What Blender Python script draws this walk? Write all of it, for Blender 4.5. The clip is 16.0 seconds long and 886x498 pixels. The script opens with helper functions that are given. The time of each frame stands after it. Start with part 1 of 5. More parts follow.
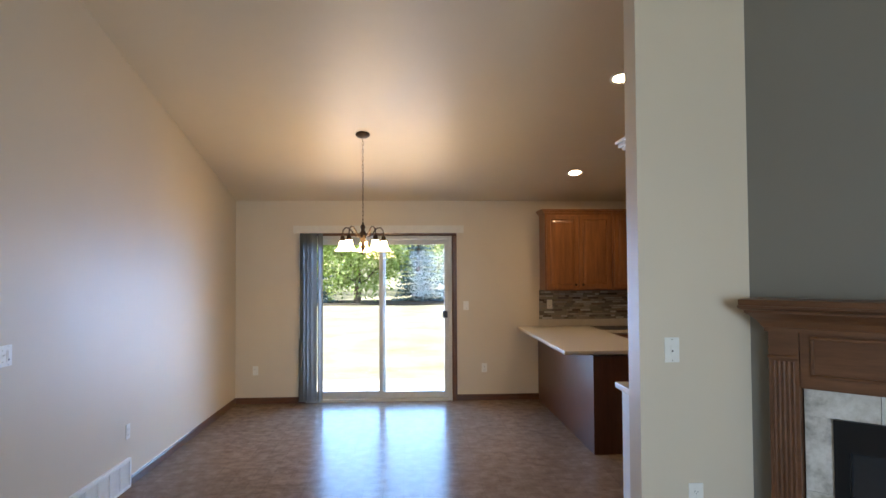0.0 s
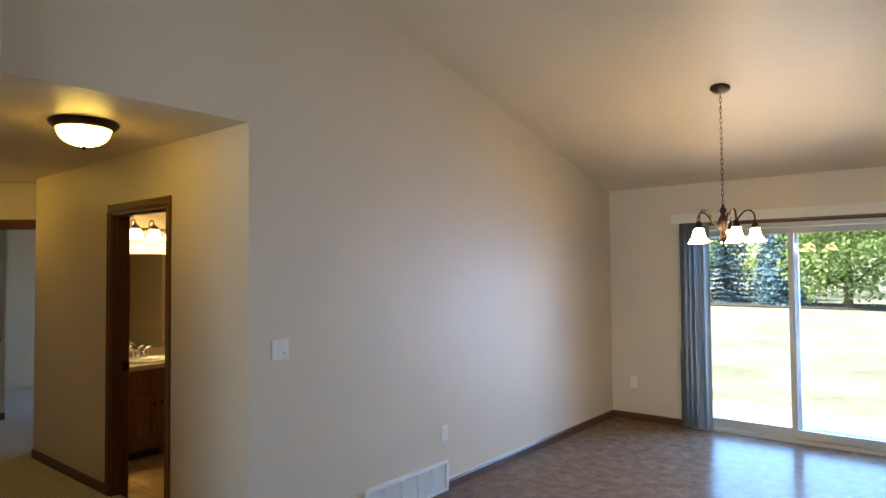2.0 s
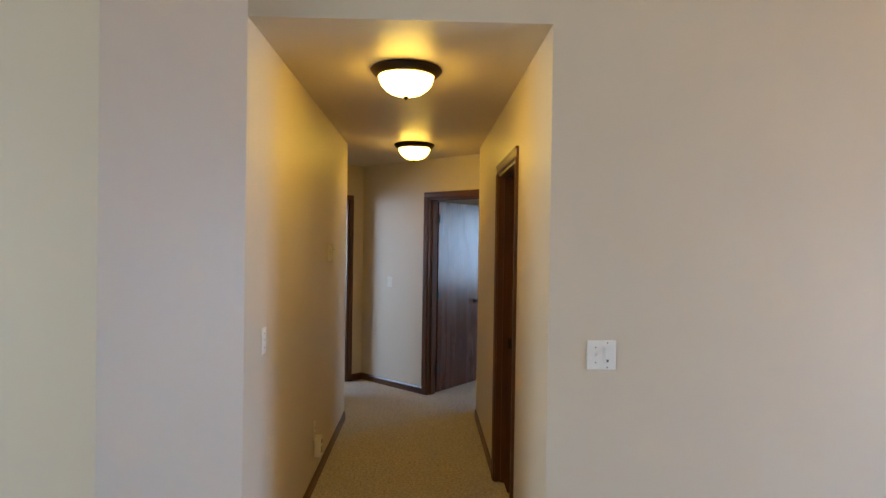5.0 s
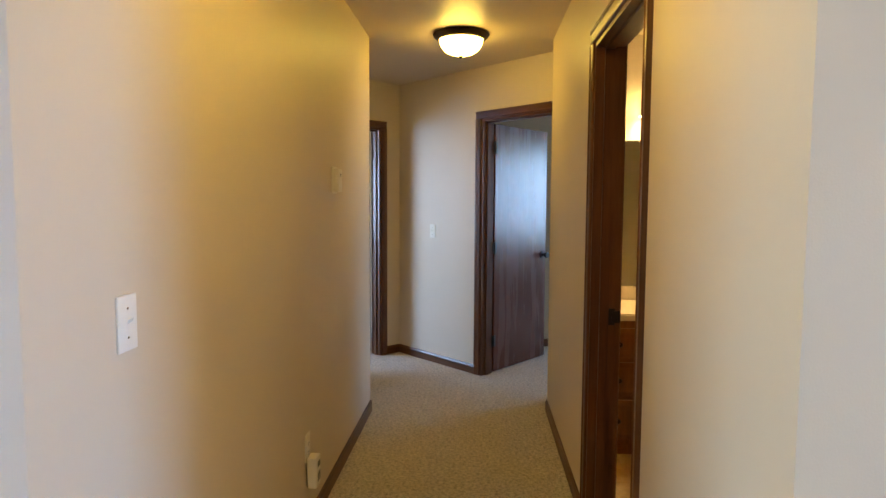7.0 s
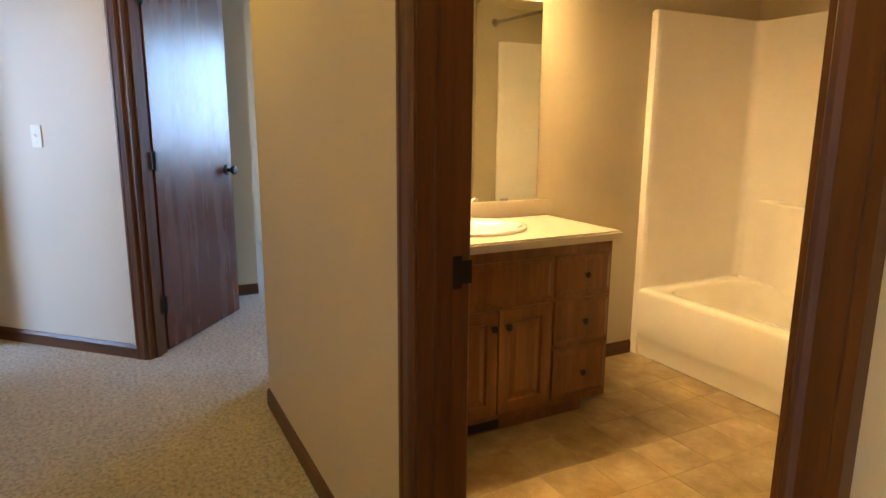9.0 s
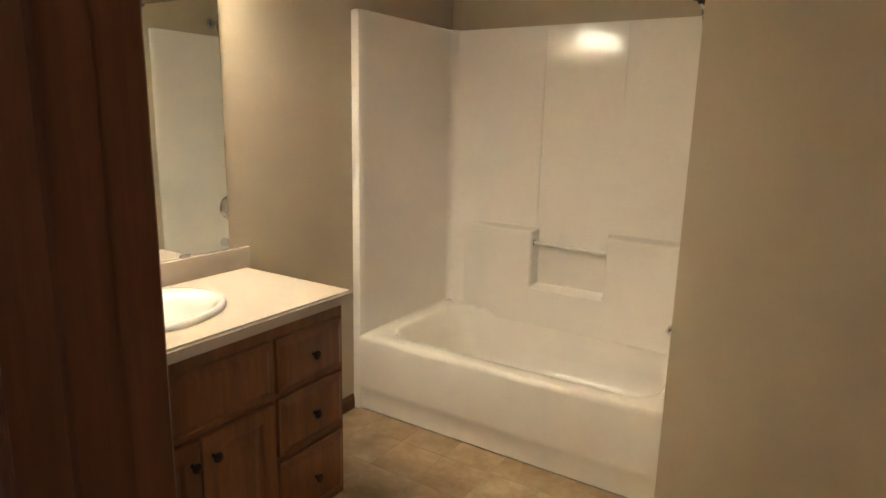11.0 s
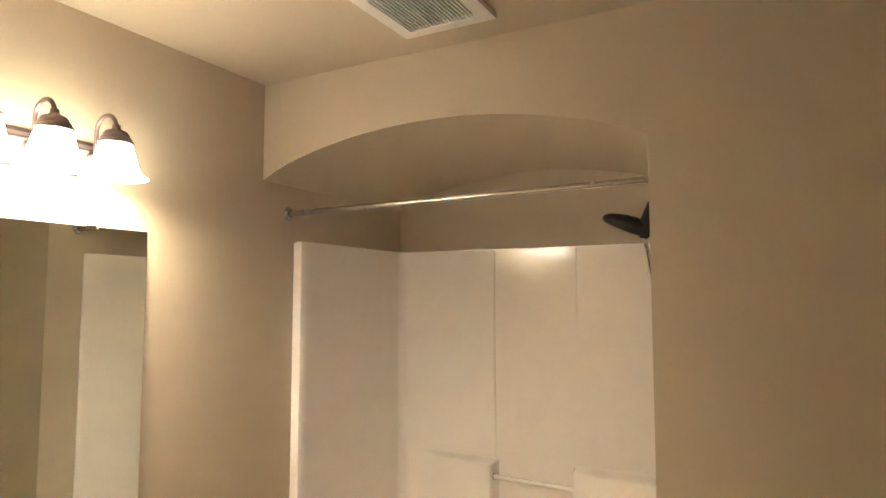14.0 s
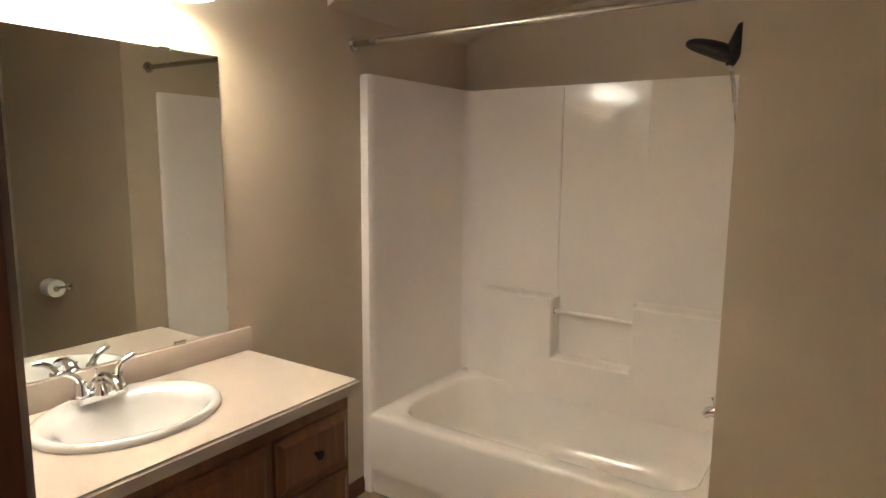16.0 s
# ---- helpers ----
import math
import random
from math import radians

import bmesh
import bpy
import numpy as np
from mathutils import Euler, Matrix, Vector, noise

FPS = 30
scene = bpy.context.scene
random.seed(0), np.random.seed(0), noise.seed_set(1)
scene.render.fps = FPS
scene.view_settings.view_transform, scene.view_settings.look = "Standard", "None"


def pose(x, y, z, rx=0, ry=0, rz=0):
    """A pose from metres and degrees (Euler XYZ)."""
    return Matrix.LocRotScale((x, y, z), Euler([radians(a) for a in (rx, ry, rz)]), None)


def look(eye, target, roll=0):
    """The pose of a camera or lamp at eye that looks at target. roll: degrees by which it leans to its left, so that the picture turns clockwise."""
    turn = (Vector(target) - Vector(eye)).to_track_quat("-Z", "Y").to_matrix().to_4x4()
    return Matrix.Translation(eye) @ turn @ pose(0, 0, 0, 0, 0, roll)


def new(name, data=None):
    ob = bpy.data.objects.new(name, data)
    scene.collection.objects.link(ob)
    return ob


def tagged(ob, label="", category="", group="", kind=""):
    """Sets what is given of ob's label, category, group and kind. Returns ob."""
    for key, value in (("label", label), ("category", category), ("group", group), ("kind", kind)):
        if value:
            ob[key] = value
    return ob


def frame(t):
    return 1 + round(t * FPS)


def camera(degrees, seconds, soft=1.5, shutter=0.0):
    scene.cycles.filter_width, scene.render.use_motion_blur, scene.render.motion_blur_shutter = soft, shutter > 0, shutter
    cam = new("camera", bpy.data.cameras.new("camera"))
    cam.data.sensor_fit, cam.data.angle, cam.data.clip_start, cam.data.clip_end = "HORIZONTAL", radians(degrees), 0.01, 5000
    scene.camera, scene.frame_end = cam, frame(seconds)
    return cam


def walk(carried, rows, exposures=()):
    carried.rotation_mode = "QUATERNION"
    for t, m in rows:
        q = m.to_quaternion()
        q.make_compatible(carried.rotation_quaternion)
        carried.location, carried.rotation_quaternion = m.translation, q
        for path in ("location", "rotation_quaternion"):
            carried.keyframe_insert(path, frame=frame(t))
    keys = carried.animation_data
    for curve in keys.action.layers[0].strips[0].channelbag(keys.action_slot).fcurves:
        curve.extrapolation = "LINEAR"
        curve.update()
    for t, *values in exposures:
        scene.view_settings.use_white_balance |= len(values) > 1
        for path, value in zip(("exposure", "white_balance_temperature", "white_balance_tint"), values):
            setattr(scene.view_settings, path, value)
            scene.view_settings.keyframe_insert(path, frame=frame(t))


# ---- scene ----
cam = camera(70.4, 16.0)
PATH = [
    (0, (2.174, -3.309, 1.607), (2.283, -1.314, 1.671), -0.3),
    (0.5, (2.386, -3.03, 1.599), (2.185, -1.041, 1.667), -0.5),
    (1, (2.622, -2.728, 1.6), (2.119, -0.793, 1.667), -0.7),
    (1.5, (2.844, -2.363, 1.591), (1.936, -0.582, 1.651), -0.4),
    (2, (3.037, -2.025, 1.605), (1.776, -0.474, 1.671), -0.5),
    (2.5, (3.148, -1.704, 1.623), (1.609, -0.428, 1.681), -0.3),
    (3, (3.122, -1.385, 1.63), (1.397, -0.374, 1.685), -0.4),
    (3.5, (3.098, -1.038, 1.642), (1.254, -0.266, 1.691), -0.3),
    (4, (2.952, -0.77, 1.627), (1.003, -0.324, 1.657), -0.0),
    (6.5, (1.344, -0.412, 1.459), (-0.653, -0.5, 1.383), 0.6),
    (7, (0.927, -0.469, 1.396), (-1.064, -0.582, 1.245), 0.3),
    (7.5, (0.509, -0.471, 1.349), (-1.469, -0.578, 1.075), 0.3),
    (8, (0.116, -0.557, 1.285), (-1.851, -0.406, 0.956), 0.5),
    (8.5, (-0.227, -0.6, 1.273), (-2.117, -0.062, 0.898), 0.2),
    (9, (-0.591, -0.522, 1.223), (-2.33, 0.384, 0.83), 0.4),
    (9.5, (-0.872, -0.462, 1.215), (-2.39, 0.763, 0.774), 0.7),
    (12, (-1.272, -0.01, 1.485), (-2.209, 1.732, 1.186), 0.8),
    (12.5, (-1.266, 0.012, 1.512), (-2.211, 1.769, 1.381), 0.7),
    (13, (-1.277, 0.01, 1.535), (-2.223, 1.772, 1.536), 0.6),
    (13.5, (-1.289, 0.008, 1.561), (-2.236, 1.766, 1.67), 0.4),
    (14, (-1.313, 0.001, 1.574), (-2.272, 1.75, 1.726), 0.0),
    (14.5, (-1.32, 0.006, 1.582), (-2.373, 1.699, 1.735), 0.0),
    (15, (-1.331, 0.023, 1.562), (-2.438, 1.687, 1.654), 0.3),
    (15.5, (-1.323, 0.017, 1.513), (-2.455, 1.664, 1.433), 0.4),
    (16, (-1.343, -0.018, 1.461), (-2.448, 1.624, 1.175), 0.5),
]
# exposure and white balance of the clip's camera: seconds, stops, kelvin, tint
EXPO = [(0, 2.02, 7000, 14), (0.6, 1.93, 6900, 13), (1.4, 1.9, 6800, 11), (2.1, 1.97, 6600, 9), (3, 2.3, 6600, 9), (4, 2.45, 6900, 10), (6.5, 2.85, 7200, 11), (7.5, 3.32, 6300, 9), (8.0, 3.5, 7200, 11), (8.5, 3.52, 7300, 12), (9.5, 3.33, 5250, 11), (11.8, 2.92, 4250, 15), (13, 3.22, 4350, 16), (14.5, 3.18, 4350, 17), (16, 2.75, 4150, 19)]
walk(cam, [(t, look(eye, target, roll)) for t, eye, target, roll in PATH], EXPO)

# ---------------- light ----------------
SUN_EL, SUN_AZ = 52.0, 252.0
world = bpy.data.worlds.new("sky")
scene.world = world
world.use_nodes = True
wn = world.node_tree.nodes
sky = wn.new("ShaderNodeTexSky")
sky.sky_type = "NISHITA"
sky.sun_disc = False
sky.sun_elevation = radians(SUN_EL)
sky.sun_rotation = radians(SUN_AZ)
wn["Background"].inputs[1].default_value = 0.15
world.node_tree.links.new(sky.outputs[0], wn["Background"].inputs[0])
sun = new("sun", bpy.data.lights.new("sun", "SUN"))
sun.data.energy = 5.0
sun.data.angle = radians(0.6)
sun.data.color = (1.0, 0.95, 0.88)
saz, sel = radians(SUN_AZ), radians(SUN_EL)
sun.matrix_world = look((0, 0, 30), Vector((0, 0, 30)) - Vector((math.sin(saz) * math.cos(sel), math.cos(saz) * math.cos(sel), math.sin(sel))))


def window_light(name, eye, target, w, h, watts, colour, spread=180.0):
    """Daylight standing in a window opening: from the sky it slants down, from the sunlit ground up."""
    ob = new(name, bpy.data.lights.new(name, "AREA"))
    ob.data.shape, ob.data.size, ob.data.size_y = "RECTANGLE", w, h
    ob.data.energy, ob.data.color = watts, colour
    ob.data.spread = radians(spread)
    ob.matrix_world = look(eye, target)
    return ob


window_light("slider_sky", (1.8, 5.2, 1.0), (1.8, 0.7, -1.1), 1.85, 2.0, 33, (0.20, 0.46, 1.0), 125)
window_light("slider_ground", (1.8, 5.25, 0.75), (1.8, 1.25, 3.95), 1.85, 1.2, 4.0, (1.0, 0.78, 0.60), 100)
window_light("living_window_sky", (3.2, -6.85, 1.45), (2.75, -3.85, 0.2), 2.0, 1.5, 29, (0.40, 0.65, 1.0), 150)
window_light("living_window_ground", (3.2, -6.9, 1.35), (2.75, -3.9, 3.7), 2.0, 1.1, 4.3, (0.95, 1.0, 0.55), 120)
window_light("bedroom_sky", (-5.9, 3.85, 1.5), (-4.3, 0.2, -0.4), 1.5, 1.3, 4.8, (0.24, 0.50, 1.0), 115)
window_light("second_bedroom_sky", (-4.7, -4.85, 1.5), (-4.35, -1.2, -0.3), 1.4, 1.3, 8.5, (0.36, 0.58, 1.0), 120)


# ---------------- materials ----------------
def material(name, rough=0.5, metal=0.0):
    m = bpy.data.materials.new(name)
    m.use_nodes = True
    n = m.node_tree.nodes
    b = n["Principled BSDF"]
    b.inputs["Roughness"].default_value = rough
    b.inputs["Metallic"].default_value = metal
    return m, n, m.node_tree.links, b


def coords(n, l, scale=(1, 1, 1)):
    tc = n.new("ShaderNodeTexCoord")
    mp = n.new("ShaderNodeMapping")
    mp.inputs["Scale"].default_value = scale
    l.new(tc.outputs["Object"], mp.inputs[0])
    return mp.outputs[0]


def noise_tex(n, l, vec, scale, detail=4.0, rough=0.55):
    t = n.new("ShaderNodeTexNoise")
    t.inputs["Scale"].default_value = scale
    t.inputs["Detail"].default_value = detail
    t.inputs["Roughness"].default_value = rough
    l.new(vec, t.inputs["Vector"])
    return t.outputs[0]


def ramp(n, l, fac, stops):
    r = n.new("ShaderNodeValToRGB")
    while len(r.color_ramp.elements) < len(stops):
        r.color_ramp.elements.new(0.5)
    for e, (p, c) in zip(r.color_ramp.elements, stops):
        e.position, e.color = p, (*c, 1)
    l.new(fac, r.inputs[0])
    return r.outputs[0]


def bump(n, l, b, height, strength, dist):
    bp = n.new("ShaderNodeBump")
    bp.inputs["Strength"].default_value = strength
    bp.inputs["Distance"].default_value = dist
    l.new(height, bp.inputs["Height"])
    l.new(bp.outputs[0], b.inputs["Normal"])


def vary(n, l, fac, lo, hi):
    mr = n.new("ShaderNodeMapRange")
    mr.inputs["To Min"].default_value, mr.inputs["To Max"].default_value = lo, hi
    l.new(fac, mr.inputs[0])
    return mr.outputs[0]


def mixed(n, l, fac, a, b, kind="MIX"):
    m = n.new("ShaderNodeMix")
    m.data_type, m.blend_type = "RGBA", kind
    for s, v in ((0, fac), (6, a), (7, b)):
        if isinstance(v, (int, float)):
            m.inputs[s].default_value = v
        elif isinstance(v, tuple):
            m.inputs[s].default_value = (*v, 1)
        else:
            l.new(v, m.inputs[s])
    return m.outputs[2]


def paint(name, colour, rough=0.5, grain=260.0, relief=0.0006, mottled=0.05, patch=0.35):
    m, n, l, b = material(name, rough)
    v = coords(n, l)
    big = noise_tex(n, l, v, 1.3, 5)
    c2 = tuple(x * (1 - mottled) for x in colour)
    l.new(ramp(n, l, big, [(0.3, c2), (0.7, colour)]), b.inputs["Base Color"])
    l.new(vary(n, l, noise_tex(n, l, v, 2.6, 6), rough - 0.08, rough + 0.1), b.inputs["Roughness"])
    fine = noise_tex(n, l, v, grain, 3)
    mid = noise_tex(n, l, v, 7.0, 3)
    add = n.new("ShaderNodeMath")
    add.operation = "MULTIPLY_ADD"
    l.new(mid, add.inputs[0])
    add.inputs[1].default_value = patch * 12
    l.new(fine, add.inputs[2])
    bump(n, l, b, add.outputs[0], 0.5, relief)
    return m


def wood(name, dark, light, rough=0.35, axis="Z", grain=26.0, coat=0.0, streak=0.35):
    m, n, l, b = material(name, rough)
    sc = {"X": (0.08, 1, 1), "Y": (1, 0.08, 1), "Z": (1, 1, 0.08)}[axis]
    v = coords(n, l, sc)
    oi = n.new("ShaderNodeObjectInfo")
    off = n.new("ShaderNodeVectorMath")
    off.operation = "MULTIPLY_ADD"
    l.new(oi.outputs["Random"], off.inputs[0])
    off.inputs[1].default_value = (7, 5, 3)
    l.new(v, off.inputs[2])
    g = noise_tex(n, l, off.outputs[0], grain, 8, 0.65)
    fine = noise_tex(n, l, off.outputs[0], grain * 7, 4, 0.6)
    col = ramp(n, l, g, [(0.28, dark), (0.52, tuple((a + c) / 2 for a, c in zip(dark, light))), (0.75, light)])
    col = mixed(n, l, streak, col, ramp(n, l, fine, [(0.35, (0.55, 0.5, 0.45)), (0.6, (1, 1, 1))]), "MULTIPLY")
    l.new(col, b.inputs["Base Color"])
    l.new(vary(n, l, g, rough - 0.06, rough + 0.12), b.inputs["Roughness"])
    b.inputs["Coat Weight"].default_value = coat
    b.inputs["Coat Roughness"].default_value = 0.2
    bump(n, l, b, fine, 0.25, 0.0008)
    return m


def plain(name, colour, rough=0.4, metal=0.0, mottled=0.04, coat=0.0):
    m, n, l, b = material(name, rough, metal)
    v = coords(n, l)
    c2 = tuple(x * (1 - mottled * 2) for x in colour)
    f = noise_tex(n, l, v, 14, 4)
    l.new(ramp(n, l, f, [(0.3, c2), (0.7, colour)]), b.inputs["Base Color"])
    l.new(vary(n, l, f, max(0.02, rough - 0.04), rough + 0.06), b.inputs["Roughness"])
    b.inputs["Coat Weight"].default_value = coat
    return m


def glow(name, colour, strength):
    m, n, l, b = material(name, 0.3)
    b.inputs["Base Color"].default_value = (0.9, 0.88, 0.84, 1)
    b.inputs["Emission Color"].default_value = (*colour, 1)
    b.inputs["Emission Strength"].default_value = strength
    return m


PAINT = paint("beige_wall_paint", (0.66, 0.565, 0.44), 0.48)
# deeper taupe for the fireplace wall, part of its shade put into the colour
TAUPE = paint("taupe_shaded_paint", (0.21, 0.195, 0.168), 0.48)
CEIL = paint("beige_ceiling_paint", (0.66, 0.56, 0.43), 0.42, 90.0, 0.0012, 0.05, 0.3)
BATHPAINT = paint("tan_bathroom_paint", (0.55, 0.465, 0.33), 0.38, 260, 0.0006)
TRIM = wood("dark_stained_trim", (0.055, 0.017, 0.005), (0.16, 0.056, 0.015), 0.36, "Z", 22, 0.1)
TRIMX = wood("dark_stained_trim_x", (0.055, 0.017, 0.005), (0.16, 0.056, 0.015), 0.36, "X", 22, 0.1)
TRIMY = wood("dark_stained_trim_y", (0.055, 0.017, 0.005), (0.16, 0.056, 0.015), 0.36, "Y", 22, 0.1)
DOORWOOD = wood("dark_flush_door_veneer", (0.10, 0.027, 0.014), (0.142, 0.04, 0.02), 0.24, "Z", 14, 0.08, 0.12)
OAK = wood("brown_oak_cabinet", (0.15, 0.05, 0.014), (0.34, 0.13, 0.038), 0.36, "Z", 18, 0.2)
OAKX = wood("brown_oak_cabinet_level", (0.15, 0.05, 0.014), (0.34, 0.13, 0.038), 0.36, "Y", 18, 0.2)
MANTELWOOD = wood("reddish_mantel_wood", (0.09, 0.034, 0.014), (0.20, 0.085, 0.038), 0.34, "X", 18, 0.1)
VANITYWOOD = wood("vanity_oak", (0.10, 0.034, 0.008), (0.28, 0.112, 0.028), 0.36, "Z", 18, 0.15)
DARKPANEL = wood("dark_peninsula_panel", (0.07, 0.025, 0.015), (0.14, 0.055, 0.032), 0.3, "Z", 16, 0.2)
WHITEP = plain("white_plastic", (0.82, 0.80, 0.75), 0.35)
IVORY = plain("ivory_plastic", (0.78, 0.73, 0.62), 0.4)
GREYLINE = plain("grey_slots", (0.10, 0.10, 0.10), 0.5)
WHITEMETAL = plain("white_enamelled_metal", (0.78, 0.78, 0.77), 0.35)
VINYLFRAME = plain("off_white_vinyl_frame", (0.55, 0.54, 0.50), 0.4)
BLIND = plain("grey_vinyl_blind", (0.20, 0.20, 0.185), 0.5)
VALANCE = plain("cream_blind_valance", (0.72, 0.68, 0.60), 0.45)
BRONZE = plain("oil_rubbed_bronze", (0.045, 0.03, 0.022), 0.38, 0.85)
BRONZE2 = plain("brushed_bronze_sconce", (0.20, 0.155, 0.145), 0.42, 0.75)
BLACK = plain("black_hardware", (0.015, 0.014, 0.013), 0.4, 0.3)
CHROME = plain("chrome", (0.82, 0.82, 0.83), 0.08, 1.0, 0.01)
STEEL = plain("brushed_steel", (0.55, 0.54, 0.52), 0.25, 1.0, 0.03)
ACRYL = plain("glossy_white_fibreglass", (0.92, 0.87, 0.81), 0.11, 0, 0.01, 0.4)
PORCELAIN = plain("white_porcelain", (0.74, 0.73, 0.72), 0.1, 0, 0.01, 0.8)
LAMINATE = plain("cream_laminate", (0.53, 0.455, 0.375), 0.33, 0, 0.02)
KCOUNTER = plain("cream_kitchen_laminate", (0.62, 0.55, 0.46), 0.3, 0, 0.05)
PAPER = plain("toilet_paper", (0.85, 0.83, 0.8), 0.9)
CARD = plain("cardboard", (0.35, 0.25, 0.16), 0.9)
CONCRETE = paint("patio_concrete", (0.42, 0.40, 0.37), 0.85, 60, 0.002, 0.15)
DARKGROUND = plain("dark_ground", (0.05, 0.04, 0.03), 0.95)
FIREBLACK = plain("black_firebox_metal", (0.012, 0.012, 0.014), 0.3, 0.4)
DOME = glow("glowing_alabaster_dome", (1.0, 0.66, 0.11), 4.4)
BELL = glow("glowing_frosted_bell", (1.0, 0.70, 0.29), 3.2)
CHANDBELL = glow("glowing_chandelier_bell", (1.0, 0.70, 0.33), 11.0)
CANLIGHT = glow("recessed_lamp_glow", (1.0, 0.76, 0.46), 60.0)
BULB = glow("glowing_bulb", (1.0, 0.66, 0.25), 45.0)

m, n, l, b = material("mirror_silver", 0.01, 1.0)
b.inputs["Base Color"].default_value = (0.80, 0.83, 0.80, 1)
MIRROR = m
m, n, l, b = material("clear_glass", 0.02)
clear, gloss, fres, mx = n.new("ShaderNodeBsdfTransparent"), n.new("ShaderNodeBsdfGlossy"), n.new("ShaderNodeFresnel"), n.new("ShaderNodeMixShader")
clear.inputs[0].default_value = (0.96, 0.985, 0.975, 1)
gloss.inputs["Roughness"].default_value = 0.02
fres.inputs["IOR"].default_value = 1.3
l.new(fres.outputs[0], mx.inputs[0])
l.new(clear.outputs[0], mx.inputs[1])
l.new(gloss.outputs[0], mx.inputs[2])
l.new(mx.outputs[0], n["Material Output"].inputs[0])
GLASS = m
m, n, l, b = material("dark_fire_glass", 0.06)
b.inputs["Base Color"].default_value = (0.02, 0.022, 0.026, 1)
FIREGLASS = m


def carpet_material():
    m, n, l, b = material("beige_cut_pile_carpet", 0.95)
    v = coords(n, l)
    big = noise_tex(n, l, v, 9.0, 5, 0.7)
    tuft = noise_tex(n, l, v, 55, 7, 0.8)
    fine = noise_tex(n, l, v, 320, 2)
    c = ramp(n, l, tuft, [(0.36, (0.34, 0.28, 0.215)), (0.56, (0.86, 0.76, 0.635))])
    c = mixed(n, l, 0.35, c, ramp(n, l, big, [(0.3, (0.62, 0.59, 0.54)), (0.65, (1, 1, 1))]), "MULTIPLY")
    c = mixed(n, l, 0.35, c, ramp(n, l, fine, [(0.3, (0.6, 0.58, 0.55)), (0.65, (1, 1, 1))]), "MULTIPLY")
    l.new(c, b.inputs["Base Color"])
    b.inputs["Sheen Weight"].default_value = 0.3
    b.inputs["Specular IOR Level"].default_value = 0.1
    bump(n, l, b, tuft, 1.0, 0.02)
    return m


def vinyl_tile(name, dark, mid, light, rough, relief=0.0006, veins=4.0):
    m, n, l, b = material(name, rough)
    v = coords(n, l)
    oi = n.new("ShaderNodeObjectInfo")
    off = n.new("ShaderNodeVectorMath")
    off.operation = "MULTIPLY_ADD"
    l.new(oi.outputs["Random"], off.inputs[0])
    off.inputs[1].default_value = (31, 17, 9)
    l.new(v, off.inputs[2])
    a = noise_tex(n, l, off.outputs[0], veins, 6, 0.6)
    f = noise_tex(n, l, off.outputs[0], 38, 5, 0.7)
    c = ramp(n, l, a, [(0.32, dark), (0.5, mid), (0.68, light)])
    c = mixed(n, l, 0.4, c, ramp(n, l, f, [(0.35, (0.62, 0.6, 0.56)), (0.62, (1, 1, 1))]), "MULTIPLY")
    hs = n.new("ShaderNodeHueSaturation")
    l.new(vary(n, l, oi.outputs["Random"], 0.94, 1.05), hs.inputs["Value"])
    l.new(c, hs.inputs["Color"])
    l.new(hs.outputs[0], b.inputs["Base Color"])
    l.new(vary(n, l, f, rough - 0.06, rough + 0.1), b.inputs["Roughness"])
    bump(n, l, b, f, 0.3, relief)
    return m


CARPET = carpet_material()
DININGTILE = vinyl_tile("brown_stone_vinyl", (0.125, 0.094, 0.07), (0.19, 0.146, 0.112), (0.275, 0.22, 0.172), 0.3, 0.0004, 14.0)


def sheet_vinyl():
    m, n, l, b = material("brown_stone_sheet_vinyl", 0.27)
    b.inputs["Specular IOR Level"].default_value = 0.028
    v = coords(n, l)
    br = n.new("ShaderNodeTexBrick")
    br.offset = 0.0
    for key, val in (("Scale", 1.0), ("Brick Width", 0.152), ("Row Height", 0.152), ("Mortar Size", 0.004), ("Mortar Smooth", 0.6)):
        br.inputs[key].default_value = val
    br.inputs["Color1"].default_value, br.inputs["Color2"].default_value, br.inputs["Mortar"].default_value = (0.92, 0.92, 0.92, 1), (1, 1, 1, 1), (0.66, 0.66, 0.66, 1)
    l.new(v, br.inputs["Vector"])
    a = noise_tex(n, l, v, 11, 6, 0.65)
    f = noise_tex(n, l, v, 55, 5, 0.7)
    g = noise_tex(n, l, v, 2.2, 3)
    c = ramp(n, l, a, [(0.3, (0.15, 0.103, 0.072)), (0.5, (0.20, 0.142, 0.102)), (0.7, (0.265, 0.195, 0.145))])
    c = mixed(n, l, 0.3, c, ramp(n, l, f, [(0.35, (0.6, 0.57, 0.54)), (0.62, (1, 1, 1))]), "MULTIPLY")
    c = mixed(n, l, 0.55, c, br.outputs["Color"], "MULTIPLY")
    l.new(c, b.inputs["Base Color"])
    l.new(vary(n, l, g, 0.18, 0.28), b.inputs["Roughness"])
    bump(n, l, b, f, 0.12, 0.0004)
    return m


DININGVINYL = sheet_vinyl()
DININGGROUT = plain("brown_vinyl_joint", (0.16, 0.125, 0.095), 0.4, 0, 0.1)
BATHTILE = vinyl_tile("tan_slate_vinyl", (0.27, 0.18, 0.078), (0.40, 0.28, 0.142), (0.52, 0.395, 0.225), 0.32, 0.0008, 5.0)
BATHGROUT = plain("tan_vinyl_joint", (0.40, 0.30, 0.175), 0.5, 0, 0.1)
MARBLE = vinyl_tile("veined_marble_tile", (0.33, 0.31, 0.28), (0.66, 0.64, 0.60), (0.78, 0.77, 0.74), 0.15, 0.0002, 9.0)


